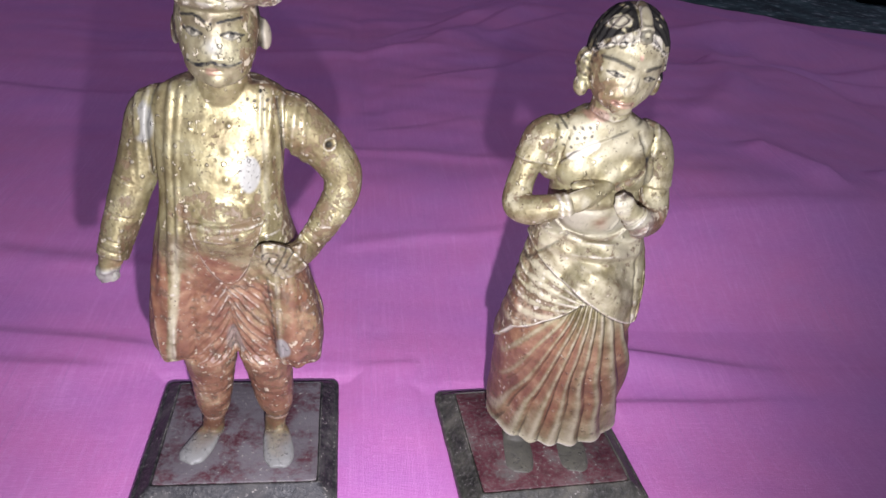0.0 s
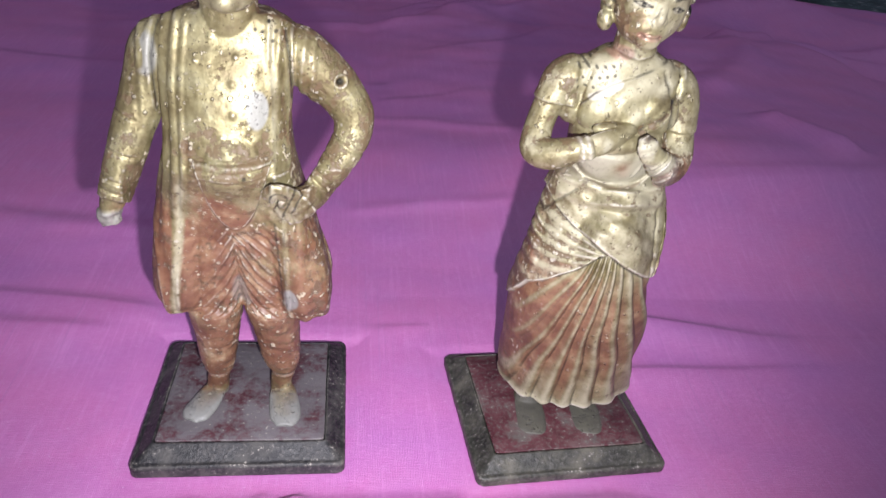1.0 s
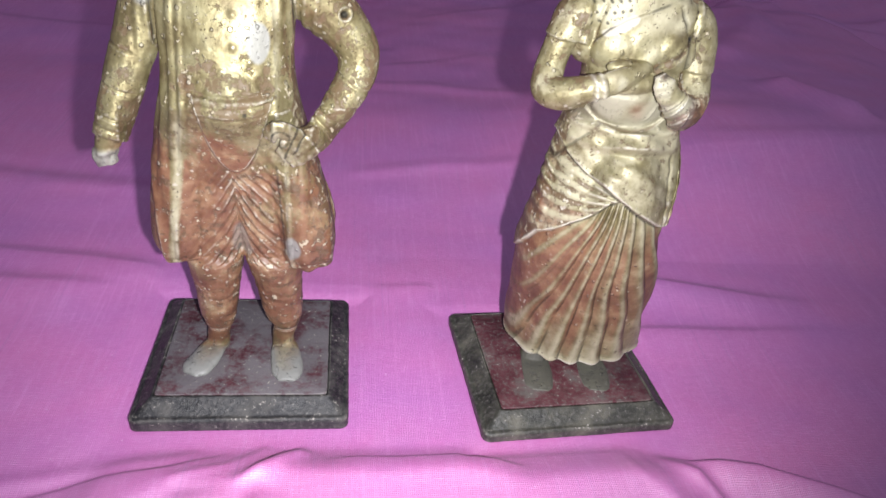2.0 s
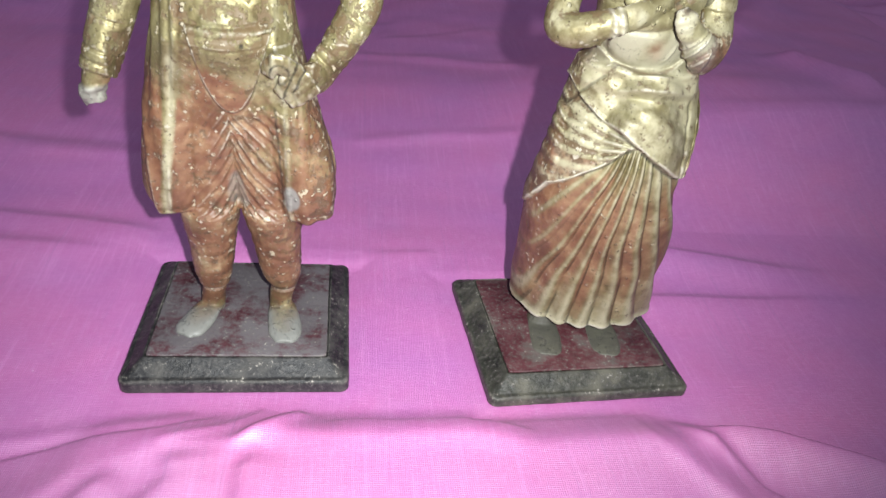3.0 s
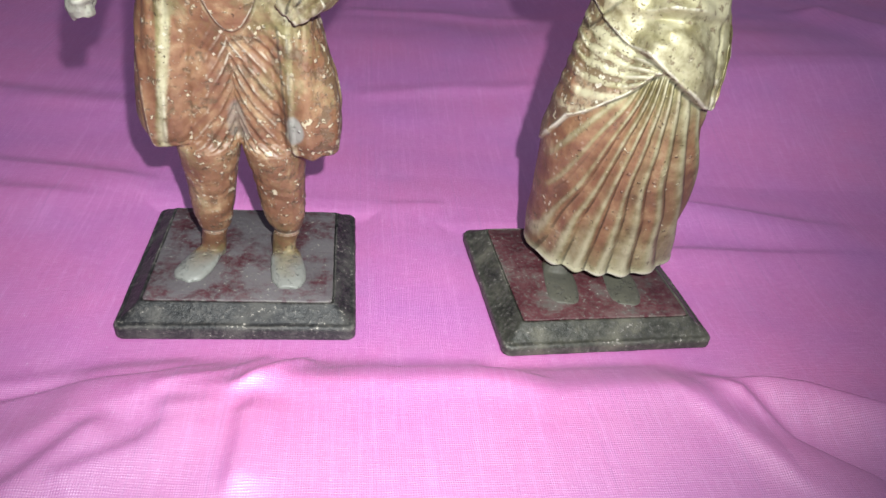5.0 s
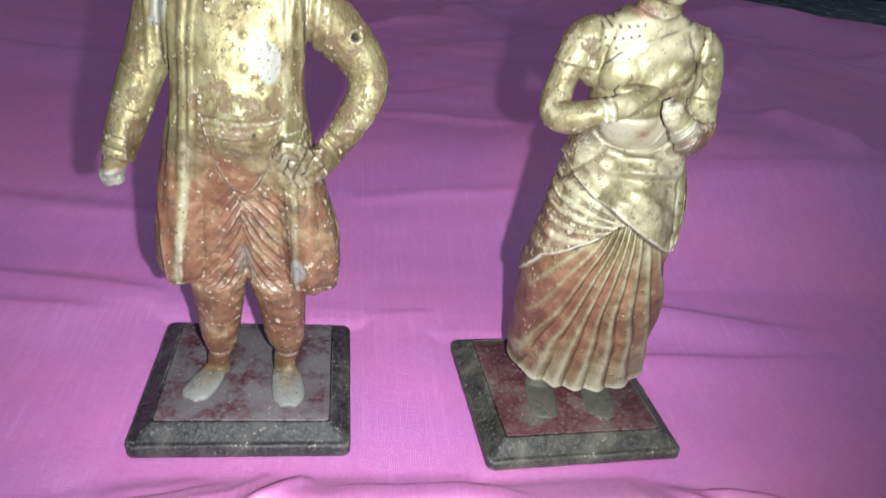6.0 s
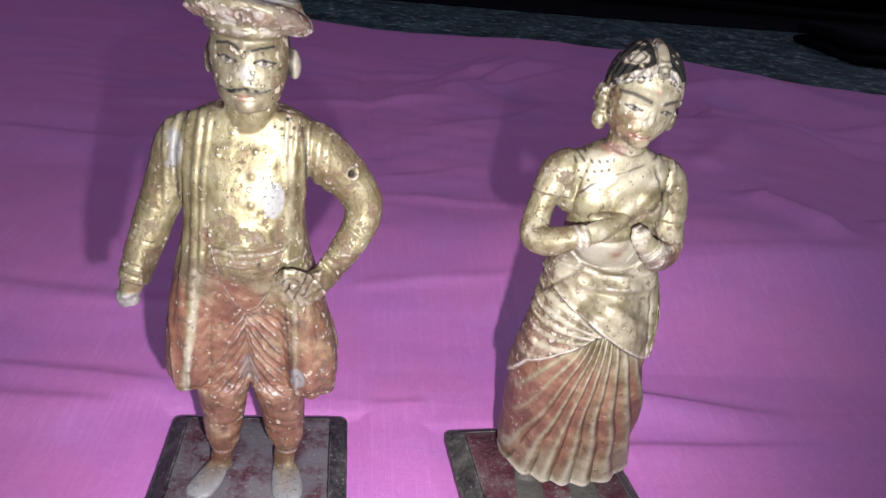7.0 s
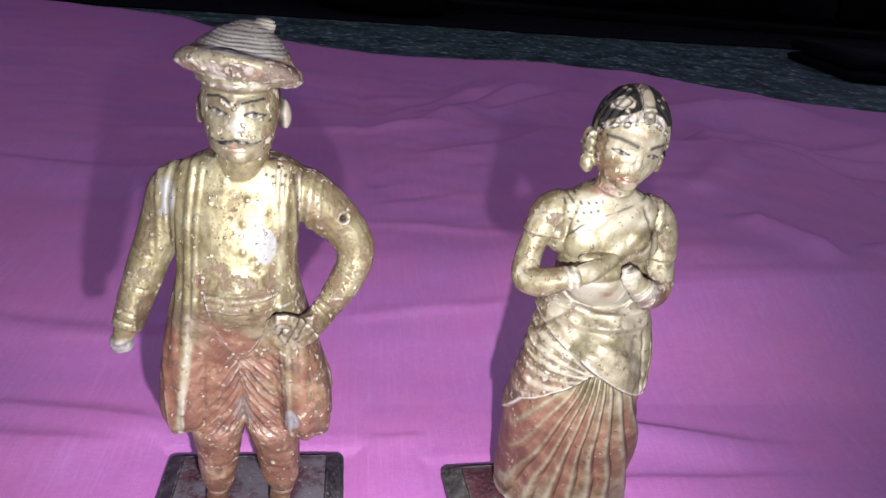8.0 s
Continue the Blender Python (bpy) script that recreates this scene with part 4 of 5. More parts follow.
# ---- the standing woman figurine ----
def woman_figurine():
    bm = bmesh.new()
    loft(bm, [(1.82, 13.70, 4.1, 2.96, 2.38), (2.3, 13.66, 4.05, 2.96, 2.42), (3.6, 13.54, 3.8, 2.94, 2.4), (5.2, 13.38, 3.4, 2.88, 2.35), (6.8, 13.12, 3.0, 2.80, 2.3), (8.0, 12.92, 2.65, 2.54, 2.2), (9.4, 12.86, 2.28, 2.32, 2.12),
              (10.6, 12.84, 2.1, 2.20, 1.94), (11.7, 12.78, 2.05, 2.00, 1.7), (12.5, 12.78, 2.0, 1.78, 1.5), (13.3, 12.74, 2.0, 1.6, 1.32), (14.4, 12.66, 2.05, 1.56, 1.25), (15.4, 12.65, 2.1, 1.76, 1.18), (16.05, 12.6, 2.1, 1.88, 1.0), (16.5, 12.55, 2.0, 1.35, 0.85), (16.85, 12.53, 1.95, 0.8, 0.7)], 48, 2.1)
    egg(bm, (11.95, 1.55, 14.98), (0.90, 0.66, 0.84))
    egg(bm, (13.42, 1.48, 14.98), (0.88, 0.66, 0.82))
    egg(bm, (12.7, 1.50, 14.95), (1.25, 0.62, 0.92))
    egg(bm, (12.6, 1.3, 13.3), (1.25, 0.78, 1.0))
    egg(bm, (12.3, 1.0, 14.08), (0.95, 0.50, 0.42))
    egg(bm, (10.95, 1.9, 15.0), (0.45, 0.5, 0.68))
    egg(bm, (12.2, 0.86, 14.55), (0.75, 0.30, 0.22))
    # arms bent, hands brought together before the body
    limb(bm, [(11.4, 2.1, 16.0, 0.58), (10.66, 2.05, 15.72, 0.62), (10.34, 1.95, 15.2, 0.53), (10.12, 1.85, 14.7, 0.48), (9.94, 1.65, 14.15, 0.48), (9.86, 1.30, 13.62, 0.52), (10.18, 0.95, 13.56, 0.53), (10.56, 0.70, 13.72, 0.48), (11.0, 0.48, 13.96, 0.40), (11.4, 0.38, 14.12, 0.34)])
    limb(bm, [(11.3, 0.40, 14.10, 0.33), (11.7, 0.46, 14.22, 0.36), (12.2, 0.62, 14.36, 0.31), (12.7, 0.76, 14.52, 0.18)], flat=0.72)
    limb(bm, [(13.8, 2.1, 15.95, 0.6), (14.38, 2.0, 15.70, 0.60), (14.68, 1.9, 15.1, 0.53), (14.76, 1.75, 14.3, 0.51), (14.74, 1.4, 13.62, 0.55), (14.44, 1.0, 13.30, 0.54), (14.05, 0.65, 13.40, 0.46), (13.62, 0.42, 13.68, 0.38)])
    limb(bm, [(13.64, 0.42, 13.68, 0.34), (13.32, 0.24, 13.98, 0.35), (13.10, 0.18, 14.28, 0.30), (12.94, 0.26, 14.56, 0.17)], flat=0.85)
    # neck, head, ears
    limb(bm, [(12.55, 1.9, 16.4, 0.85), (12.52, 1.7, 16.9, 0.66), (12.5, 1.5, 17.5, 0.66)])
    egg(bm, (12.50, 1.25, 18.95), (1.13, 1.42, 1.38), (0, 4, 0))
    egg(bm, (12.36, 0.82, 18.5), (1.08, 1.08, 1.28), (0, 4, 0))
    egg(bm, (12.25, 0.48, 17.95), (0.75, 0.72, 0.68))
    egg(bm, (12.20, 0.05, 17.55), (0.38, 0.32, 0.27))
    limb(bm, [(12.43, 0.02, 18.85, 0.08), (12.39, -0.12, 18.5, 0.10), (12.33, -0.22, 18.22, 0.135), (12.32, -0.14, 18.06, 0.12)])
    for nx in (12.16, 12.48):
        egg(bm, (nx, -0.10, 18.11), (0.11, 0.12, 0.085))
    egg(bm, (12.2, -0.16, 17.68), (0.26, 0.14, 0.11))
    egg(bm, (11.24, 1.25, 18.4), (0.20, 0.38, 0.50))
    egg(bm, (11.22, 1.12, 17.85), (0.24, 0.32, 0.36))
    egg(bm, (13.60, 1.25, 18.0), (0.18, 0.34, 0.42))
    limb(bm, [(12.44, -0.10, 19.58, 0.10), (12.44, 0.02, 19.95, 0.14), (12.44, 0.40, 20.26, 0.13), (12.45, 0.9, 20.40, 0.10)], flat=0.5)
    # feet under the hem
    limb(bm, [(12.0, 3.6, 1.0, 0.50), (11.95, 2.4, 0.98, 0.64), (11.85, 1.3, 0.96, 0.60), (11.8, 0.95, 0.95, 0.36)], flat=0.24)
    limb(bm, [(12.1, 3.4, 2.6, 0.56), (12.05, 3.3, 1.6, 0.52), (12.0, 3.2, 0.97, 0.60)])
    limb(bm, [(14.3, 3.4, 2.6, 0.56), (14.35, 3.3, 1.6, 0.52), (14.4, 3.2, 0.97, 0.60)])
    limb(bm, [(14.4, 3.6, 1.0, 0.55), (14.4, 2.4, 0.98, 0.66), (14.3, 1.3, 0.96, 0.60), (14.25, 0.95, 0.95, 0.36)], flat=0.2)
    me = fused(bm, 0.036, 6)

    co = points(me)
    x, y, z = co.T
    front = step(-normals(me)[:, 1], -0.05, 0.35)
    wide = step(-normals(me)[:, 1], -0.55, -0.1)
    skirt = wide * step(z, 1.72, 1.86) * step(z, 12.9, 12.6) * step(y, -0.05, 0.02)
    hem = curve(x, [(10.0, 7.5), (10.34, 7.80), (10.77, 8.40), (11.36, 9.17), (12.42, 10.25), (12.9, 10.35), (16.5, 10.4)]) - 0.77 * np.clip(y - 1.7, 0, 2.5) * step(x, 12.0, 11.0)
    lap = curve(x, [(10.3, 13.2), (10.75, 12.3), (10.85, 12.0), (10.99, 11.66), (11.44, 11.27), (12.33, 10.61), (13.3, 9.92), (14.36, 9.21), (15.0, 8.85), (16.5, 8.0)])
    over = step(z, lap - 0.05, lap + 0.05)
    under = step(z, hem - 0.05, hem + 0.05)
    d = skirt * (0.13 * over + 0.10 * np.maximum(under, over))
    d += skirt * 0.016 * (bell(z - lap - 0.10, 0.07) + bell(z - hem - 0.08, 0.06) * (1 - over))
    fan = np.arctan2(x - 12.75, 12.2 - z)
    pleat = skirt * (1 - np.maximum(over, under))
    depth = step(z, 10.5, 6.0)
    turn = fan * 10.4 + 0.30 * np.sin(7 * fan + 0.6) + 0.22 * lump(co, 1.8, 51)
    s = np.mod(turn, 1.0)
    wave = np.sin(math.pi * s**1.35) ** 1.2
    right = step(fan, -0.33, -0.14)
    d += pleat * (0.07 + 0.10 * depth) * (wave - 0.5) * right
    d += pleat * 0.03 * (1 - right) * np.sin(2 * math.pi * (x - 0.1 * z) / 0.9)
    d += skirt * 0.05 * step(z, 2.05, 1.85)
    crease = along(x, z, [(10.5, 10.95), (10.69, 11.15), (10.94, 11.71), (11.52, 12.48)])
    d -= skirt * 0.05 * bell(crease, 0.05)
    torn = curve(z, [(9.0, 14.55), (9.32, 14.50), (10.77, 14.20), (11.9, 14.1)]) + 0.06 * lump(co, 0.4, 91)
    rip = skirt * over * step(z, 9.1, 9.4) * step(z, 12.0, 11.7)
    d += rip * (0.022 * step(x, torn - 0.05, torn + 0.05) - 0.04 * bell(x - torn, 0.05))
    folds = skirt * over * step(x, 11.0, 11.6)
    d += folds * 0.011 * np.sin(2 * math.pi * (z + 0.75 * (x - 12) - 0.10 * (x - 12) ** 2) / 0.62)
    ray = np.sin(29 * np.arctan2(z - 10.15, 13.1 - x) + 0.8 * lump(co, 1.2, 52))
    d += skirt * (1 - over) * under * 0.020 * ray
    # waist edge, bodice, drape over the shoulder
    chest = front * step(z, 12.6, 12.8) * step(z, 16.9, 16.6) * step(x, 10.9, 11.1) * step(x, 14.5, 14.3) * step(y, -0.12, 0.1)
    waist = 12.75 + 0.28 * ((x - 12.5) / 1.0) ** 2
    d += front * step(np.abs(x - 12.5), 1.75, 1.55) * 0.12 * step(z, waist, waist - 0.1) * step(z, 11.9, 12.2) * step(y, 0.0, 0.1)
    edge = curve(x, [(10.9, 14.75), (11.11, 15.16), (11.45, 15.55), (11.87, 15.86), (12.84, 16.28), (13.78, 16.65)])
    rim = [(14.15, 16.30), (14.12, 15.6), (13.66, 14.95), (13.03, 14.56)]
    # Drape's right edge: the brown shadow along it is painted into the colour.
    rim_shade = bell(along(x, z, rim), 0.22)
    drape = step(z, edge + 0.05, edge - 0.05) * step(z, 13.6, 13.9)
    d += chest * 0.06 * drape
    d += chest * drape * 0.020 * np.sin(2 * math.pi * (z - 0.85 * (x - 12) + 0.25 * lump(co, 0.8, 61)) / 0.74) * step(x, 11.6, 12.3)
    d -= chest * 0.07 * bell(along(x, z, rim), 0.11)
    d -= front * 0.08 * bell(along(x, z, [(13.55, 16.3), (14.0, 15.4), (14.05, 14.4)]), 0.06)
    d -= front * 0.07 * bell(along(x, z, [(11.25, 16.2), (11.12, 15.6), (11.05, 15.0)]), 0.06)
    # sleeve edges, bangles, fingers
    arm_l = step(x, 11.0, 10.8) * step(z, 12.6, 12.8)
    d += arm_l * 0.07 * step(z, 15.02 - 0.1 * (x - 10.2), 15.10 - 0.1 * (x - 10.2)) * step(z, 17, 16.5) * step(y, 0.9, 1.1)
    beads_l = (bell(x - 11.02 + 0.3 * (z - 14.1), 0.07) + bell(x - 11.24 + 0.3 * (z - 14.1), 0.07)) * step(y, 0.75, 0.55) * step(np.abs(z - 14.05), 0.6, 0.45)
    d += 0.07 * beads_l * (0.6 + 0.4 * np.sin(2 * math.pi * z / 0.2))
    arm_r = step(x, 13.95, 14.15) * step(z, 12.5, 12.7)
    d += arm_r * 0.06 * step(z, 14.3, 14.4) * step(z, 17, 16.5)
    d += 0.07 * (bell(x - 13.55 - 0.8 * (z - 13.75), 0.06) + bell(x - 13.78 - 0.8 * (z - 13.6), 0.06)) * step(y, 0.75, 0.55) * step(np.abs(z - 13.65), 0.7, 0.5)
    hand = step(y, 0.32, 0.2) * step(z, 13.8, 14.0) * step(z, 15.2, 15.0) * step(x, 11.6, 11.8) * step(x, 13.4, 13.2)
    d += hand * 0.008 * np.sin(2 * math.pi * (z - 0.45 * (x - 12)) / 0.26)
    # face
    face = front * step(y, 0.75, 0.45) * step(z, 17.2, 17.35)
    eyes = ((11.80, 18.53), (12.86, 18.45))
    for ex, ez in eyes:
        d -= face * 0.07 * bell(np.hypot((x - ex) / 1.5, z - ez), 0.16)
        d += face * 0.05 * bell(np.hypot((x - ex) / 1.6, z - ez), 0.09)
    brows = ([(11.5, 18.93), (11.75, 18.93), (11.98, 18.86), (12.22, 18.77)], [(12.66, 18.73), (12.89, 18.78), (13.16, 18.80)])
    d += face * 0.05 * (bell(along(x, z, brows[0]), 0.08) + bell(along(x, z, brows[1]), 0.08))
    lips = [(11.90, 17.72), (12.18, 17.66), (12.44, 17.68)]
    d -= face * 0.05 * bell(along(x, z, lips), 0.04)
    line = curve(x, [(10.9, 18.7), (11.18, 19.16), (11.6, 19.24), (11.95, 19.30), (12.3, 19.46), (12.55, 19.46), (12.9, 19.30), (13.19, 19.04), (13.6, 18.5)]) - 0.55 * np.clip(y - 0.25, 0, 1.2)
    head = step(z, 17.6, 17.9) * step(np.abs(x - 12.5), 1.5, 1.4)
    hair = head * step(z, line, line + 0.06)
    q = np.abs(x - 12.44)
    d += hair * (0.05 + 0.025 * np.sin(2 * math.pi * (y + 0.6 * q + 0.4 * z) / 0.34) * step(q, 0.2, 0.3))
    d += 0.05 * head * bell(z - line - 0.02, 0.12) * step(y, 0.9, 0.5)
    tik = np.hypot(x - 12.44, z - 19.72)
    d += face * 0.08 * bell(tik - 0.15, 0.07)
    ear = step(11.5 - x, 0.0, 0.1) * step(z, 17.3, 17.5) * step(z, 19.2, 19.0)
    d += ear * 0.010 * np.sin(2 * math.pi * z / 0.34) * np.sin(2 * math.pi * y / 0.34)
    neck = np.abs(z - 16.75 - 0.25 * np.abs(x - 12.5) - 0.1 * (y - 1))
    d += front * 0.07 * bell(neck, 0.09) * step(np.abs(x - 12.5), 1.2, 0.9)
    d += (0.018 * lump(co, 0.55, 11) + 0.009 * lump(co, 0.22, 12) + 0.006 * lump(co, 0.11, 13)) * (0.55 - 0.2 * step(z, 17.3, 17.6)) * (1 - 0.6 * skirt)
    push(me, d)

    n1, n2 = lump(co, 1.3, 16), lump(co, 0.5, 17)
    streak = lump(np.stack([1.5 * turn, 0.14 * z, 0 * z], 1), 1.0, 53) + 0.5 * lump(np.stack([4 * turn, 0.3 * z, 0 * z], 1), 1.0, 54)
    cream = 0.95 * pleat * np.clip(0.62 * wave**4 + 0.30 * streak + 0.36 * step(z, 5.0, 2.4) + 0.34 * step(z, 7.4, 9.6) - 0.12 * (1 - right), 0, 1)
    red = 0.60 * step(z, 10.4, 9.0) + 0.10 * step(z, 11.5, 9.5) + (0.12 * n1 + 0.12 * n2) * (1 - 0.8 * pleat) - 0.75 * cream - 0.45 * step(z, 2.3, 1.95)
    red = np.where(z > 11.5, 0.05 + 0.25 * n1 + 0.1 * n2, red)
    elbow = step(y, 1.7, 1.2) * step(z, 13.95, 13.55) * step(x, 13.65, 13.85) * step(z, 12.5, 12.7)
    red += 0.9 * elbow + 0.3 * step(y, 1.6, 1.0) * step(z, 13.6, 13.2) * arm_l
    dust = 0.14 + 0.18 * n2 * (1 - pleat) + 0.45 * chest * step(z, waist, waist + 0.2) * step(z, 14.0, 13.5) + 0.62 * cream + skirt * np.maximum(over, under) * (0.34 + 0.18 * step(ray, -0.2, 0.8) * (1 - over)) + 0.35 * step(z, 2.4, 1.9) * step(z, 1.7, 1.8)
    dust += 0.3 * skirt * (bell(z - lap, 0.10) + bell(z - hem, 0.10) * (1 - over)) + 0.25 * chest * step(z, 15.4, 15.9)
    grey_p = 0.65 * step(z, 1.70, 1.60) * step(y, 3.4, 3.0) + 0.2 * hand + 0.30 * chest * step(z, 14.0, 13.6)
    orn = np.hypot((x - 11.88) / 1.1, (z - 19.93 + 0.5 * (y - 0.5)))
    tie = step(np.abs(z - line - 0.16), 0.17, 0.13) * head * step(y, 1.0, 0.7)
    black = hair * 0.97 * step(q, 0.13, 0.18) * step(lump(co, 0.15, 21), 0.56, 0.44) * (1 - step(orn, 0.27, 0.22)) + 0.8 * hair * step(np.abs(orn - 0.17), 0.03, 0.015)
    black *= step(x, 11.32, 11.42)
    black -= 0.95 * tie
    curl = np.hypot(np.mod(x - 0.35 * z, 0.24) - 0.12, z - line - 0.03)
    black += 0.85 * head * step(np.abs(curl - 0.07), 0.035, 0.015) * step(y, 0.9, 0.6) * step(q, 0.2, 0.3)
    black += 0.5 * tie * step(np.abs(np.mod(x + 0.2 * z, 0.21) - 0.105), 0.025, 0.012) + 0.6 * hair * step(np.abs(q - 0.155), 0.03, 0.015)
    black += 0.6 * hair * step(q, 0.13, 0.10) * step(np.abs(np.mod(z - 0.8 * y, 0.17) - 0.085), 0.025, 0.012)
    black = np.clip(black, 0, 1)
    for b in brows:
        black += 0.85 * face * step(along(x, z, b), 0.075, 0.03)
    for ex, ez in eyes:
        black += face * (0.8 * step(along(x, z, [(ex - 0.23, ez + 0.05), (ex - 0.04, ez + 0.08), (ex + 0.22, ez - 0.03)]), 0.045, 0.02) + 0.75 * step(np.hypot(x - ex, z - ez), 0.075, 0.05) + 0.6 * step(along(x, z, [(ex - 0.2, ez + 0.02), (ex, ez - 0.07), (ex + 0.22, ez - 0.04)]), 0.03, 0.015))
    for side in (-1, 1):
        black += 0.5 * face * step(along(x, z, [(12.38 + side * 0.10, 18.5), (12.34 + side * 0.14, 18.28), (12.33 + side * 0.24, 18.12), (12.32 + side * 0.18, 18.0)]), 0.035, 0.012)
    black += 0.45 * face * step(along(x, z, lips), 0.035, 0.012)
    # Dark lines just below the lap and hem edges.
    black += 0.8 * skirt * step(n2, -0.6, 0.0) * (bell(z - lap + 0.06, 0.05) + bell(z - hem + 0.07, 0.05) * (1 - over))
    black += 0.7 * step(n2, -0.5, 0.1) * chest * bell(z - edge, 0.05) + 0.7 * front * step(n2, -0.5, 0.1) * bell(along(x, z, [(13.55, 16.3), (14.0, 15.4), (14.05, 14.4)]), 0.06)
    # Broken dark lines along the pleat grooves; darker below the hem.
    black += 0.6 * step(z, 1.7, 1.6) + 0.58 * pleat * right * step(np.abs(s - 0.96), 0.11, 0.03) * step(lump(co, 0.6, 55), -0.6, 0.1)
    black += 0.5 * skirt * step(crease, 0.035, 0.015) + 0.5 * rip * bell(x - torn + 0.05, 0.05) + 0.55 * chest * step(along(x, z, rim), 0.06, 0.03) * step(n2, -0.5, 0.0)
    black += 0.7 * face * step(np.abs(tik - 0.10), 0.05, 0.03)
    gx, gz = np.mod(x * 0.93 + z * 0.36 + 0.05 * lump(co, 0.4, 93), 0.23) - 0.115, np.mod(z * 0.93 - x * 0.36 - 0.5 * y, 0.25) - 0.125
    beads = step(-normals(me)[:, 1], -0.25, 0.0) * step(z, edge + 0.1, edge + 0.2) * step(z, 15.4, 15.6) * step(x, 10.75, 10.85) * step(x, 12.15, 12.0) * step(z, 16.8, 16.7)
    black += 0.8 * beads * step(np.hypot(gx, gz), 0.060, 0.035)
    black += 0.7 * ear * step(np.hypot(np.mod(x + 0.6 * y, 0.22) - 0.11, np.mod(z + 0.4 * x, 0.24) - 0.12), 0.07, 0.04)
    pink = 0.5 * face * step(along(x, z, lips), 0.12, 0.07) + 0.6 * face * step(np.hypot((x - 12.44) / 0.7, z - 19.06), 0.10, 0.07) + 0.25 * chest * bell(np.hypot(x - 12.7, z - 13.2), 0.2)
    chip = 0.05 + 0.25 * n1 - 0.7 * pleat + 0.5 * elbow
    patch = step(np.hypot((x - 11.62) / 0.8, z - 17.75) + 0.18 * n2, 0.55, 0.48)
    bare = bell(np.hypot((x - 12.62) / 1.7, z - 13.4 - 0.35 * (x - 12.62)), 0.24) * front * step(y, 0.3, 0.45)
    grey_p -= 0.3 * bare
    dust -= 0.5 * bare
    red += 0.55 * bare
    black += 0.40 * front * step(np.abs(x - 12.0), 0.5, 0.35) * step(np.abs(z - 16.86), 0.2, 0.12) * step(n2, -0.4, 0.2)
    streaky = skirt * under * (1 - over) * step(-ray, -0.1, 0.6)
    red += 0.22 * streaky + 0.24 * face * patch
    clean = face * (1.0 - 0.9 * patch - 1.2 * step(x, 11.6, 11.35)) + 0.8 * chest - 1.5 * chest * rim_shade + 0.8 * pleat - 0.9 * streaky - 0.9 * elbow
    dust += 0.3 * hand + 0.14 * step(z, 9.8, 10.5) * step(z, 13.5, 12.8) + 0.30 * step(z, 12.8, 13.5) * step(z, 17.2, 17.0) * (1 - chest * rim_shade)
    dust += 0.45 * face * (1 - patch) * step(x, 11.3, 11.6)
    pink += 0.55 * front * step(np.hypot((x - 12.0) / 1.5, z - 16.85), 0.27, 0.2) * step(z, 16.5, 16.6)
    pale = 0.8 * chest * step(along(x, z, [(11.35, 15.42), (11.7, 15.62), (12.1, 15.88)]) + 0.07 * n2, 0.15, 0.09) + 0.7 * hair * step(np.abs(lump(co, 0.17, 25) - 0.1), 0.10, 0.05) * step(lump(co, 0.4, 26), -0.4, -0.1) * step(q, 0.15, 0.2) + 0.35 * hair * step(orn, 0.27, 0.22) + 0.55 * tie * step(lump(co, 0.3, 27), -0.5, -0.1) + sum(0.3 * face * step(np.hypot((x - ex) / 2.0, z - ez), 0.12, 0.09) for ex, ez in eyes) + 0.7 * skirt * bell(z - hem - 0.04, 0.05 + 0.05 * step(x, 11.2, 10.5)) * (1 - over) * step(x, 12.2, 11.4) * step(n2, -0.6, -0.1) + 0.3 * skirt * bell(z - lap - 0.1, 0.06) * step(n2, 0.0, 0.4) + 0.10 * cream * step(z, 5.0, 2.2) + 0.8 * bell(z - 1.86, 0.06) * step(n2, -0.7, -0.2) + 0.6 * rip * bell(x - torn - 0.05, 0.06) * step(lump(co, 0.35, 92), 0.1, 0.4) + 0.5 * beads_l
    # Sides redder and more chipped, with the falloff towards the edges painted in.
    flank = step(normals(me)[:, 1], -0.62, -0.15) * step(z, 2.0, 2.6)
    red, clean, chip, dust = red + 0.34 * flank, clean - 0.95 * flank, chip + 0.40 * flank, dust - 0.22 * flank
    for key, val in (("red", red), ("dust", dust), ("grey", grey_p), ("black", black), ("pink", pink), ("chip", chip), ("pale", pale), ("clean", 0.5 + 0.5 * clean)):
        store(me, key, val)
    recede(me, [(7.6, 0), (9.0, 0.2), (10.4, 0.5), (11.4, 0.75), (12.6, 0.75), (13.2, 0.3), (13.6, 0)], (3.7, -19.7, 23.9), step(np.abs(points(me)[:, 0] - 12.75), 2.35, 2.05) * step(points(me)[:, 1], 0.0, 0.35))
    return finish(me, "woman_figurine", np.array((13.05, 3.2, 0.99)), "worn gilded wooden woman in pleated sari, hands held together")


woman_figurine()


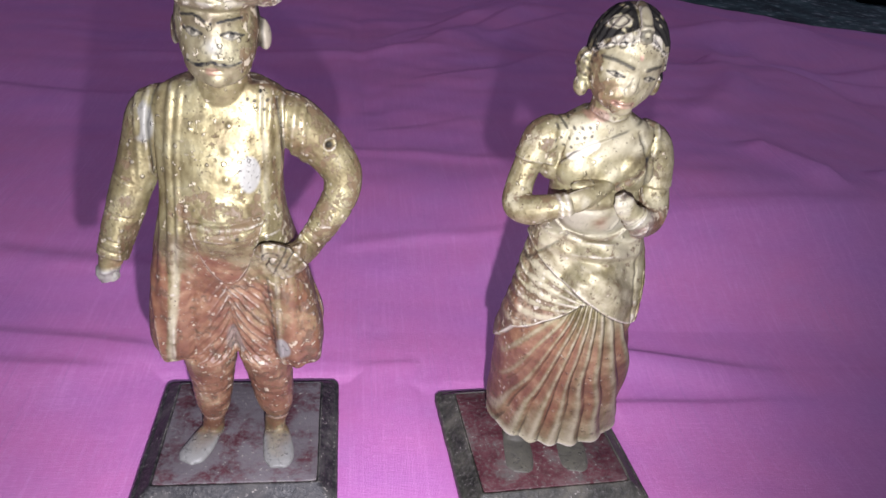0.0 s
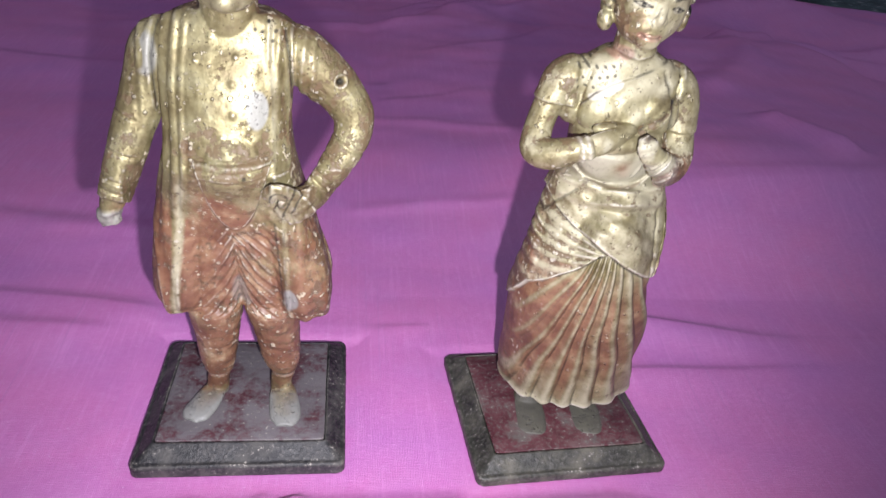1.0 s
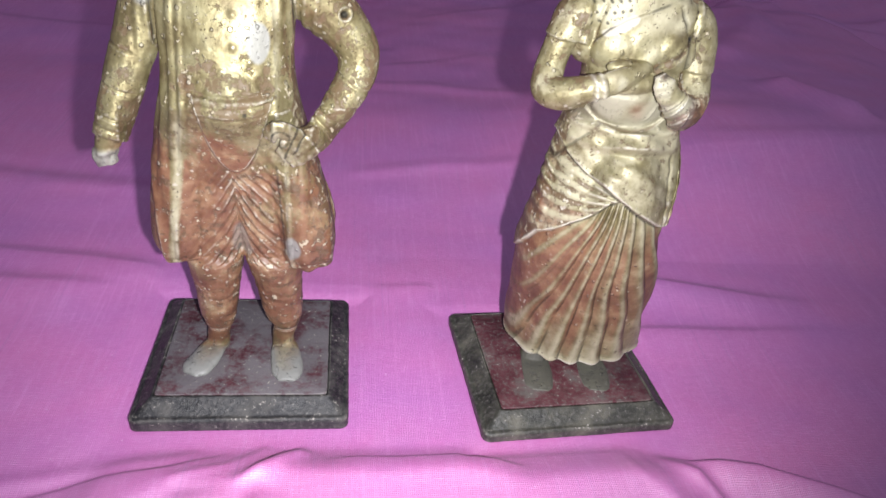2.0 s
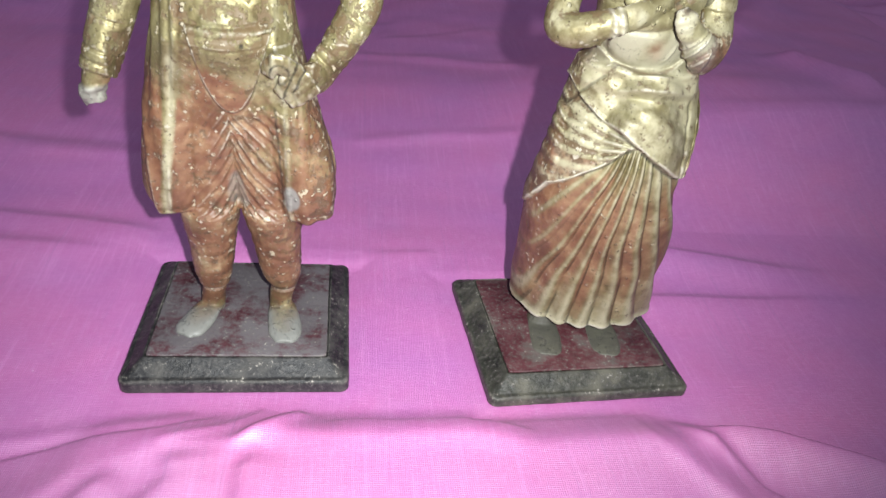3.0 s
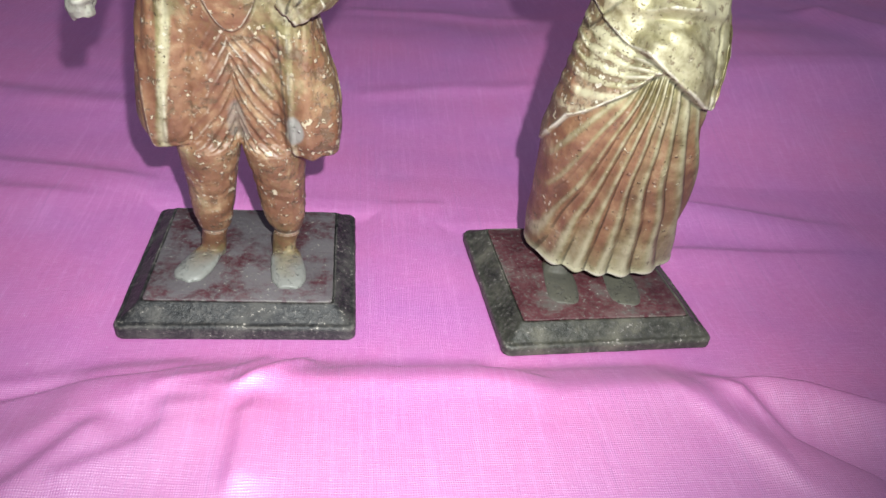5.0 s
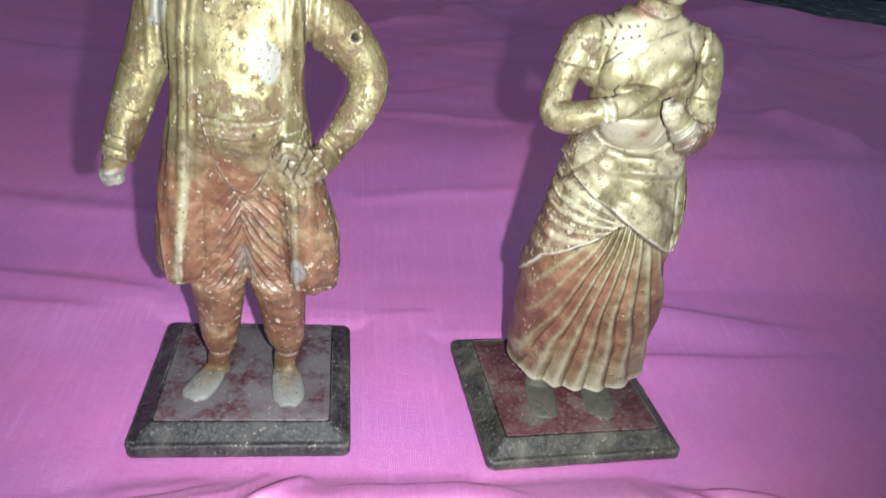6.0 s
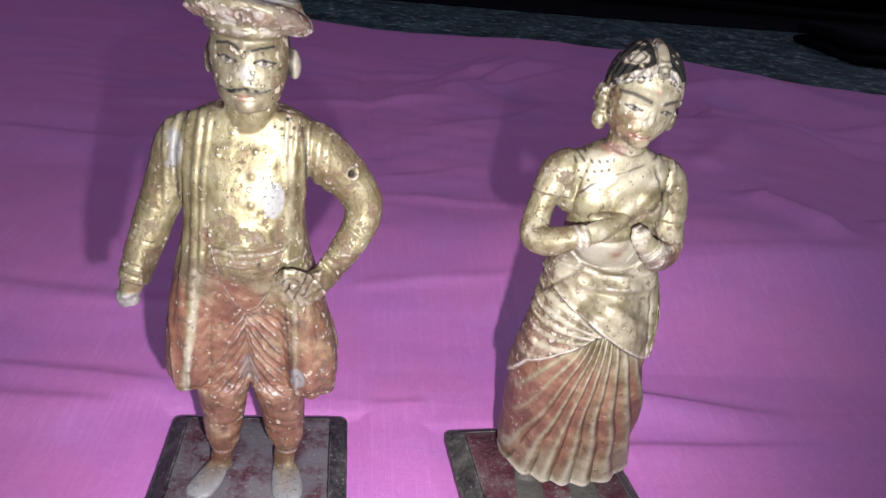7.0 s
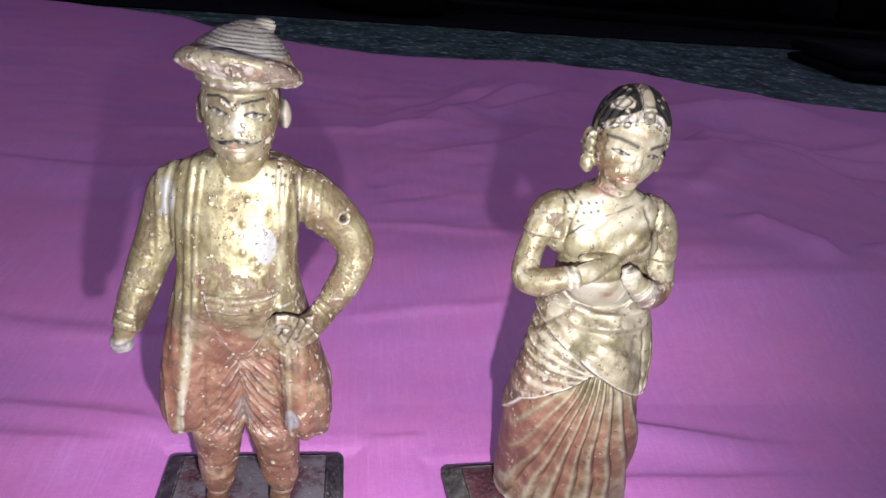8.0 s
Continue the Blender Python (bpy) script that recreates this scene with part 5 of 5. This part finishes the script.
# ---- dark things beyond the cloth ----
def black_cabinet():
    thing = new("black_cabinet")
    thing.matrix_world = pose(2.965, 2.98, 0, 0, 0, 10)

    def box(a, b):
        bm = bmesh.new()
        bmesh.ops.create_cube(bm, size=1, matrix=Matrix.Translation([(p + q) / 2 for p, q in zip(a, b)]) @ Matrix.Diagonal([q - p for p, q in zip(a, b)] + [1]))
        bmesh.ops.bevel(bm, geom=bm.edges[:], offset=0.004, segments=2, affect="EDGES")
        return bm

    part("carcass", box((-5.2, -0.02, 0.06), (2.6, 0.45, 1.5)), BLACK, thing)
    part("toe_board", box((-5.18, 0.03, 0.0), (2.58, 0.40, 0.06)), BLACK, thing)
    for k in range(-3, 6):
        part("door", box((-2.58 + 0.865 * k, -0.042, 0.08), (-1.735 + 0.865 * k, -0.022, 1.47)), BLACK, thing)
    tagged(thing, "black cabinet standing in the dark beyond the cloth", "cabinet")


black_cabinet()


# Black sheet added where the granite floor runs out into the dark.
def dark_floor_sheet():
    bm = bmesh.new()
    loops = []
    for i in range(41):
        x = -5.2 + 7.8 * i / 40
        front = 0.006 * math.sin(2.1 * i) + 0.01 * math.sin(0.7 * i)
        loops.append([(x, front, -0.004), (x, front - 0.003, -0.001), (x, front, 0.002), (x, 0.25, 0.003), (x, 0.5, 0.002), (x, 0.5, -0.004)])
    rings(bm, loops)
    ob = part("dark_floor_sheet", bm, FELT)
    ob.matrix_world = pose(2.965, 2.45, 0, 0, 0, 10)
    return tagged(ob, "thin black sheet added over the granite where the floor goes dark", "mat")


dark_floor_sheet()


def turned(rows, n=48):
    bm = bmesh.new()
    rings(bm, [[(r * math.cos(2 * math.pi * k / n), r * math.sin(2 * math.pi * k / n), z) for k in range(n)] for r, z in rows])
    return bm


def black_pot():
    thing = new("black_pot")
    thing.matrix_world = pose(0.12, 2.28, 0.002)
    part("bowl", turned([(0.17, 0.0), (0.205, 0.004), (0.232, 0.03), (0.248, 0.08), (0.255, 0.14), (0.25, 0.19), (0.235, 0.19), (0.235, 0.14), (0.18, 0.05), (0.05, 0.03)]), POT, thing)
    bm = turned([(0.236, 0.186), (0.262, 0.186), (0.264, 0.192), (0.262, 0.198), (0.236, 0.198)])
    part("rim", bm, STEEL, thing, "thin steel rim")
    tagged(thing, "wide black enamel pot standing on the granite", "pot")


black_pot()


def folded_rug():
    thing = new("folded_rug")
    thing.matrix_world = pose(1.78, 1.66, -0.003, 0, 0, -10)
    for k in range(2):
        bm = bmesh.new()
        loops = []
        for i in range(15):
            a = i / 14
            top = 0.022 + 0.006 * math.sin(9 * a + k) + 0.004 * math.sin(23 * a)
            xx = -0.42 + 0.84 * a
            z0 = 0.034 * k
            loops.append([(xx, -0.2 + 0.02 * k, z0), (xx, -0.215 + 0.02 * k, z0 + top * 0.5), (xx, -0.2 + 0.02 * k, z0 + top), (xx, 0.0, z0 + top * 1.15), (xx, 0.2, z0 + top), (xx, 0.22, z0 + top * 0.5), (xx, 0.2, z0)])
        rings(bm, loops)
        part("fold", bm, FELT, thing)
    tagged(thing, "charcoal grey rug folded flat on the granite", "rug")


folded_rug()
